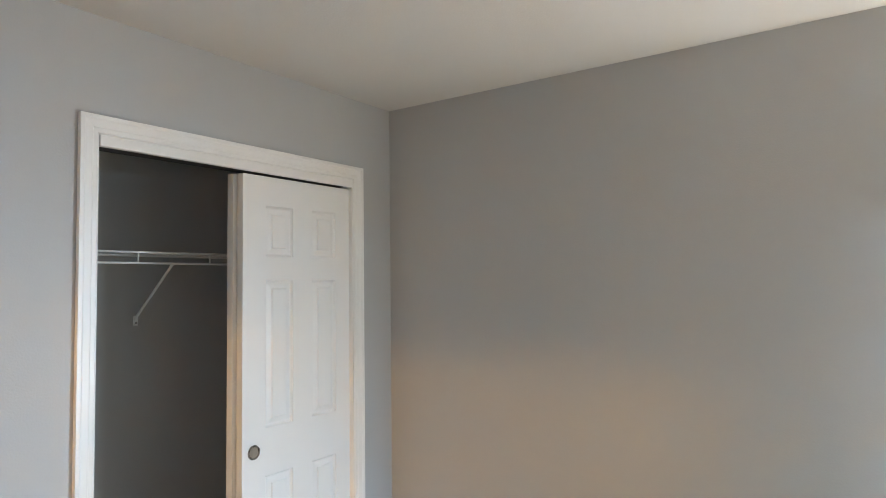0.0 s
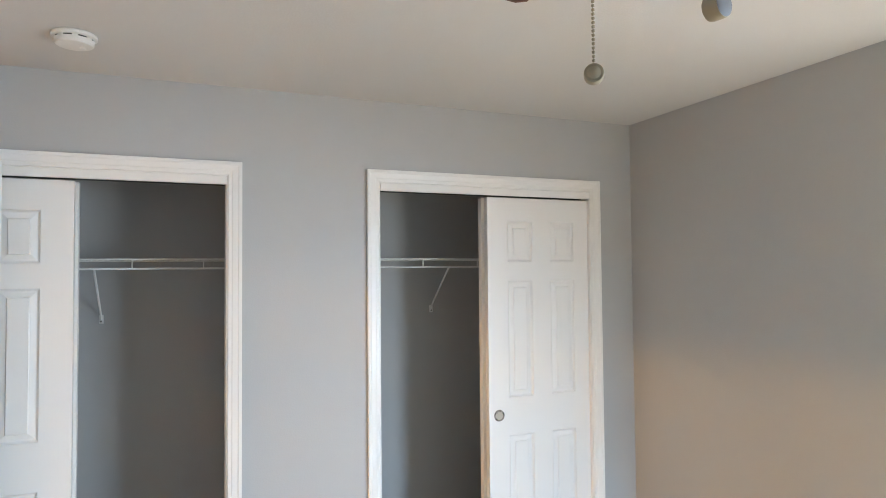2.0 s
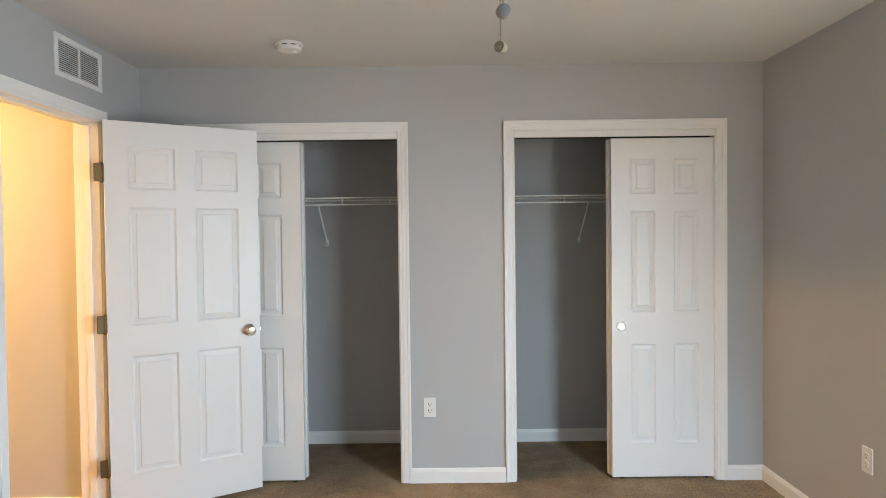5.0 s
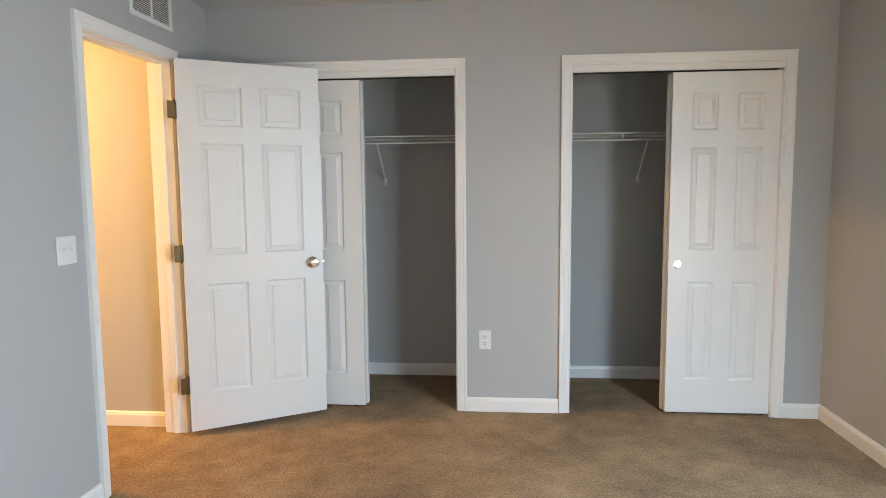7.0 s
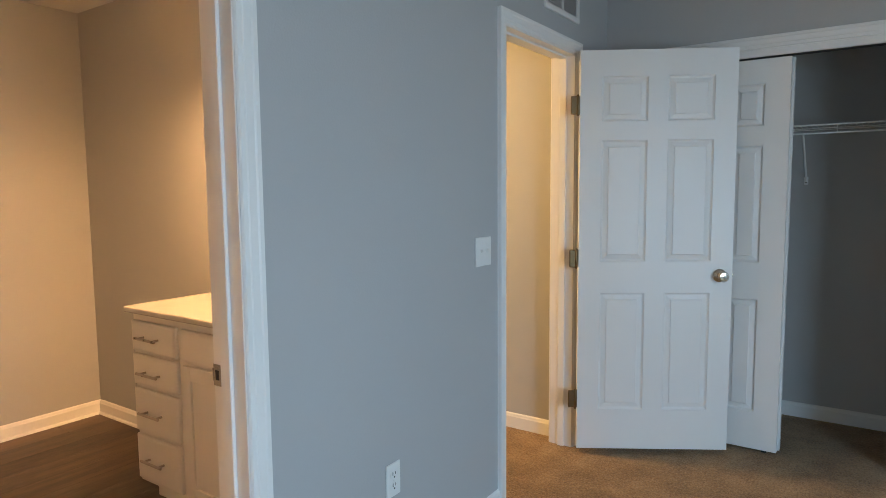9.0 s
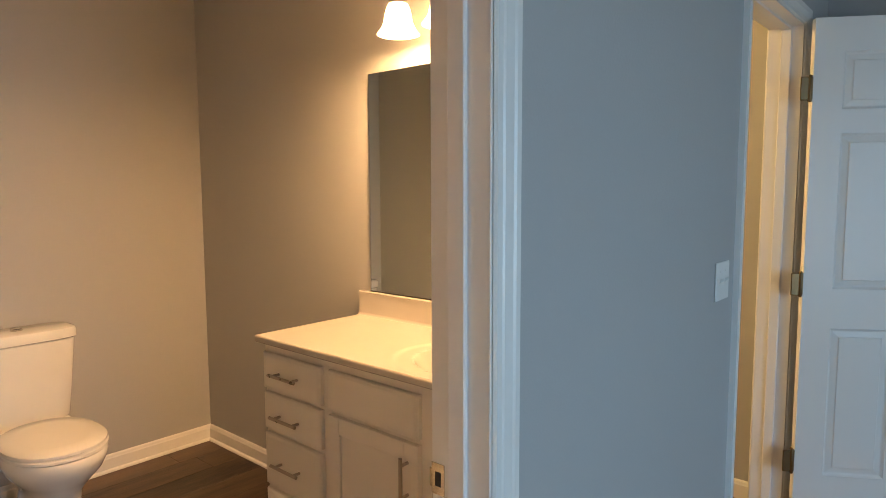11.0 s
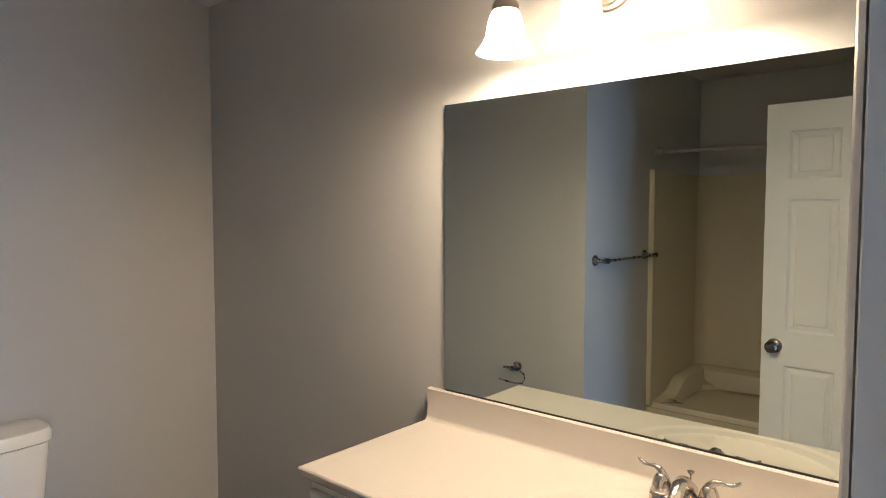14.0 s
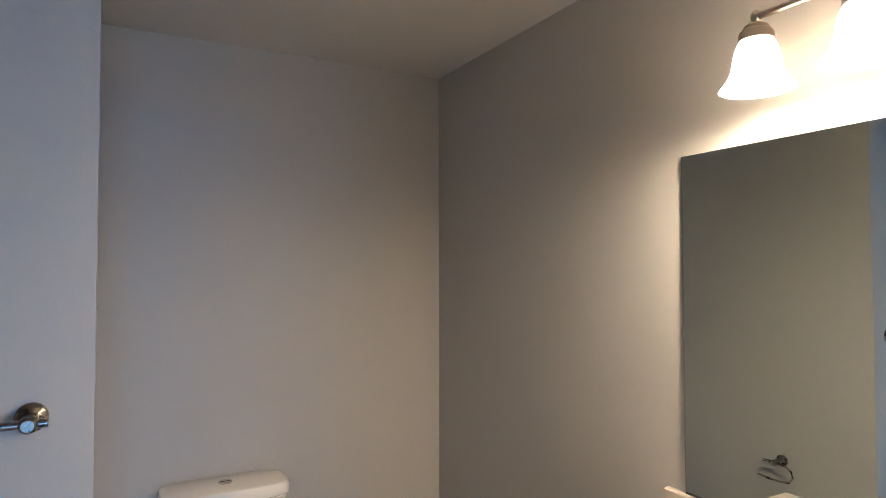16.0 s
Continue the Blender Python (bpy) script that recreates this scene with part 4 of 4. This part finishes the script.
e, q = 0.014, 0.09
line = [((WX0 + e, TUB_Y), (1, 0)), ((WX0 + e, BATH_S + e + q), (1, 0))] + arc(WX0 + e + q, BATH_S + e + q, q, 180, 270) + [((WX1 - e - q, BATH_S + e), (0, 1))] + arc(WX1 - e - q, BATH_S + e + q, q, 270, 360) + [((WX1 - e, TUB_Y), (-1, 0))]
part("surround", wall_panel(line), FIBREGLASS, tub, smooth=True)
for x in (WX0, WX1 - 0.034):
    part("edge_flange", boxes((x, x + 0.034, TUB_Y - 0.004, TUB_Y + 0.024, RIM - 0.02, SUR + 0.004), bevel=0.006), FIBREGLASS, tub, smooth=True)
prof = [(TUB_Y - 0.02, RIM), (-1.80, RIM + 0.006), (-1.90, RIM + 0.02), (-1.96, RIM + 0.055), (-2.01, RIM + 0.082), (-2.08, RIM + 0.09), (BATH_S + 0.02, RIM + 0.09)]
bm = bmesh.new()
rings(bm, [[(WX0 + 0.02, y, RIM - 0.04), (WX0 + 0.02, y, z), (WX0 + 0.075, y, z), (WX0 + 0.10, y, z - 0.012), (WX0 + 0.115, y, RIM - 0.04)] for y, z in prof])
part("end_ledge", bm, FIBREGLASS, tub, smooth=True)
part("back_ledge", rings(bmesh.new(), [[(x, BATH_S + 0.02, RIM - 0.04), (x, BATH_S + 0.02, RIM + 0.09), (x, BATH_S + 0.09, RIM + 0.088), (x, BATH_S + 0.12, RIM + 0.07), (x, BATH_S + 0.135, RIM - 0.04)] for x in (WX0 + 0.02, WX1 - 0.02)]), FIBREGLASS, tub, smooth=True)
part("soap_ledge", boxes((WX0 + 0.5, WX0 + 0.72, BATH_S + e, BATH_S + e + 0.05, 1.15, 1.165), bevel=0.005), FIBREGLASS, tub, smooth=True)

rod = thing("shower_rod", (0, -1.76, 1.9), "brushed nickel curtain rod across the bathtub", "shower rod")
part("rod", tube(bmesh.new(), [(WX0 + 0.03, 0, 0), (WX1 - 0.03, 0, 0)], 0.0125, 18), NICKEL, rod, smooth=True)
for x, s in ((WX0, 1), (WX1, -1)):
    part("flange", lathe(bmesh.new(), [(0.040, 0), (0.040, s * 0.008), (0.034, s * 0.014), (0.028, s * 0.03), (0.02, s * 0.035), (0.0185, s * 0.06), (0.0135, s * 0.062)], (x, 0, 0), "x"), NICKEL, rod, smooth=True)

# ---- plank floor of the bathroom ----
floor = bpy.data.objects["floor_bathroom"]
PW, PL = 0.178, 1.22
shared = {}
x = BATH_W
while x < -0.731:
    x1 = min(x + PW, -0.731)
    y = BATH_S - random.uniform(0.1, 1.1)
    while y < BATH_N:
        a, c = max(y, BATH_S), min(y + PL, BATH_N)
        if c - a > 0.02:
            key = (round(x1 - x, 3), round(c - a, 3))
            if key not in shared:
                pm = bpy.data.meshes.new("plank")
                pb = boxes((0.0006, key[0] - 0.0006, 0.0006, key[1] - 0.0006, -0.006, 0.0), bevel=0.0004)
                pb.to_mesh(pm)
                pb.free()
                pm.materials.append(VINYL)
                shared[key] = pm
            pk = new("plank", shared[key])
            pk.parent = floor
            pk.location = (x, a, 0)
        y += PL
    x += PW
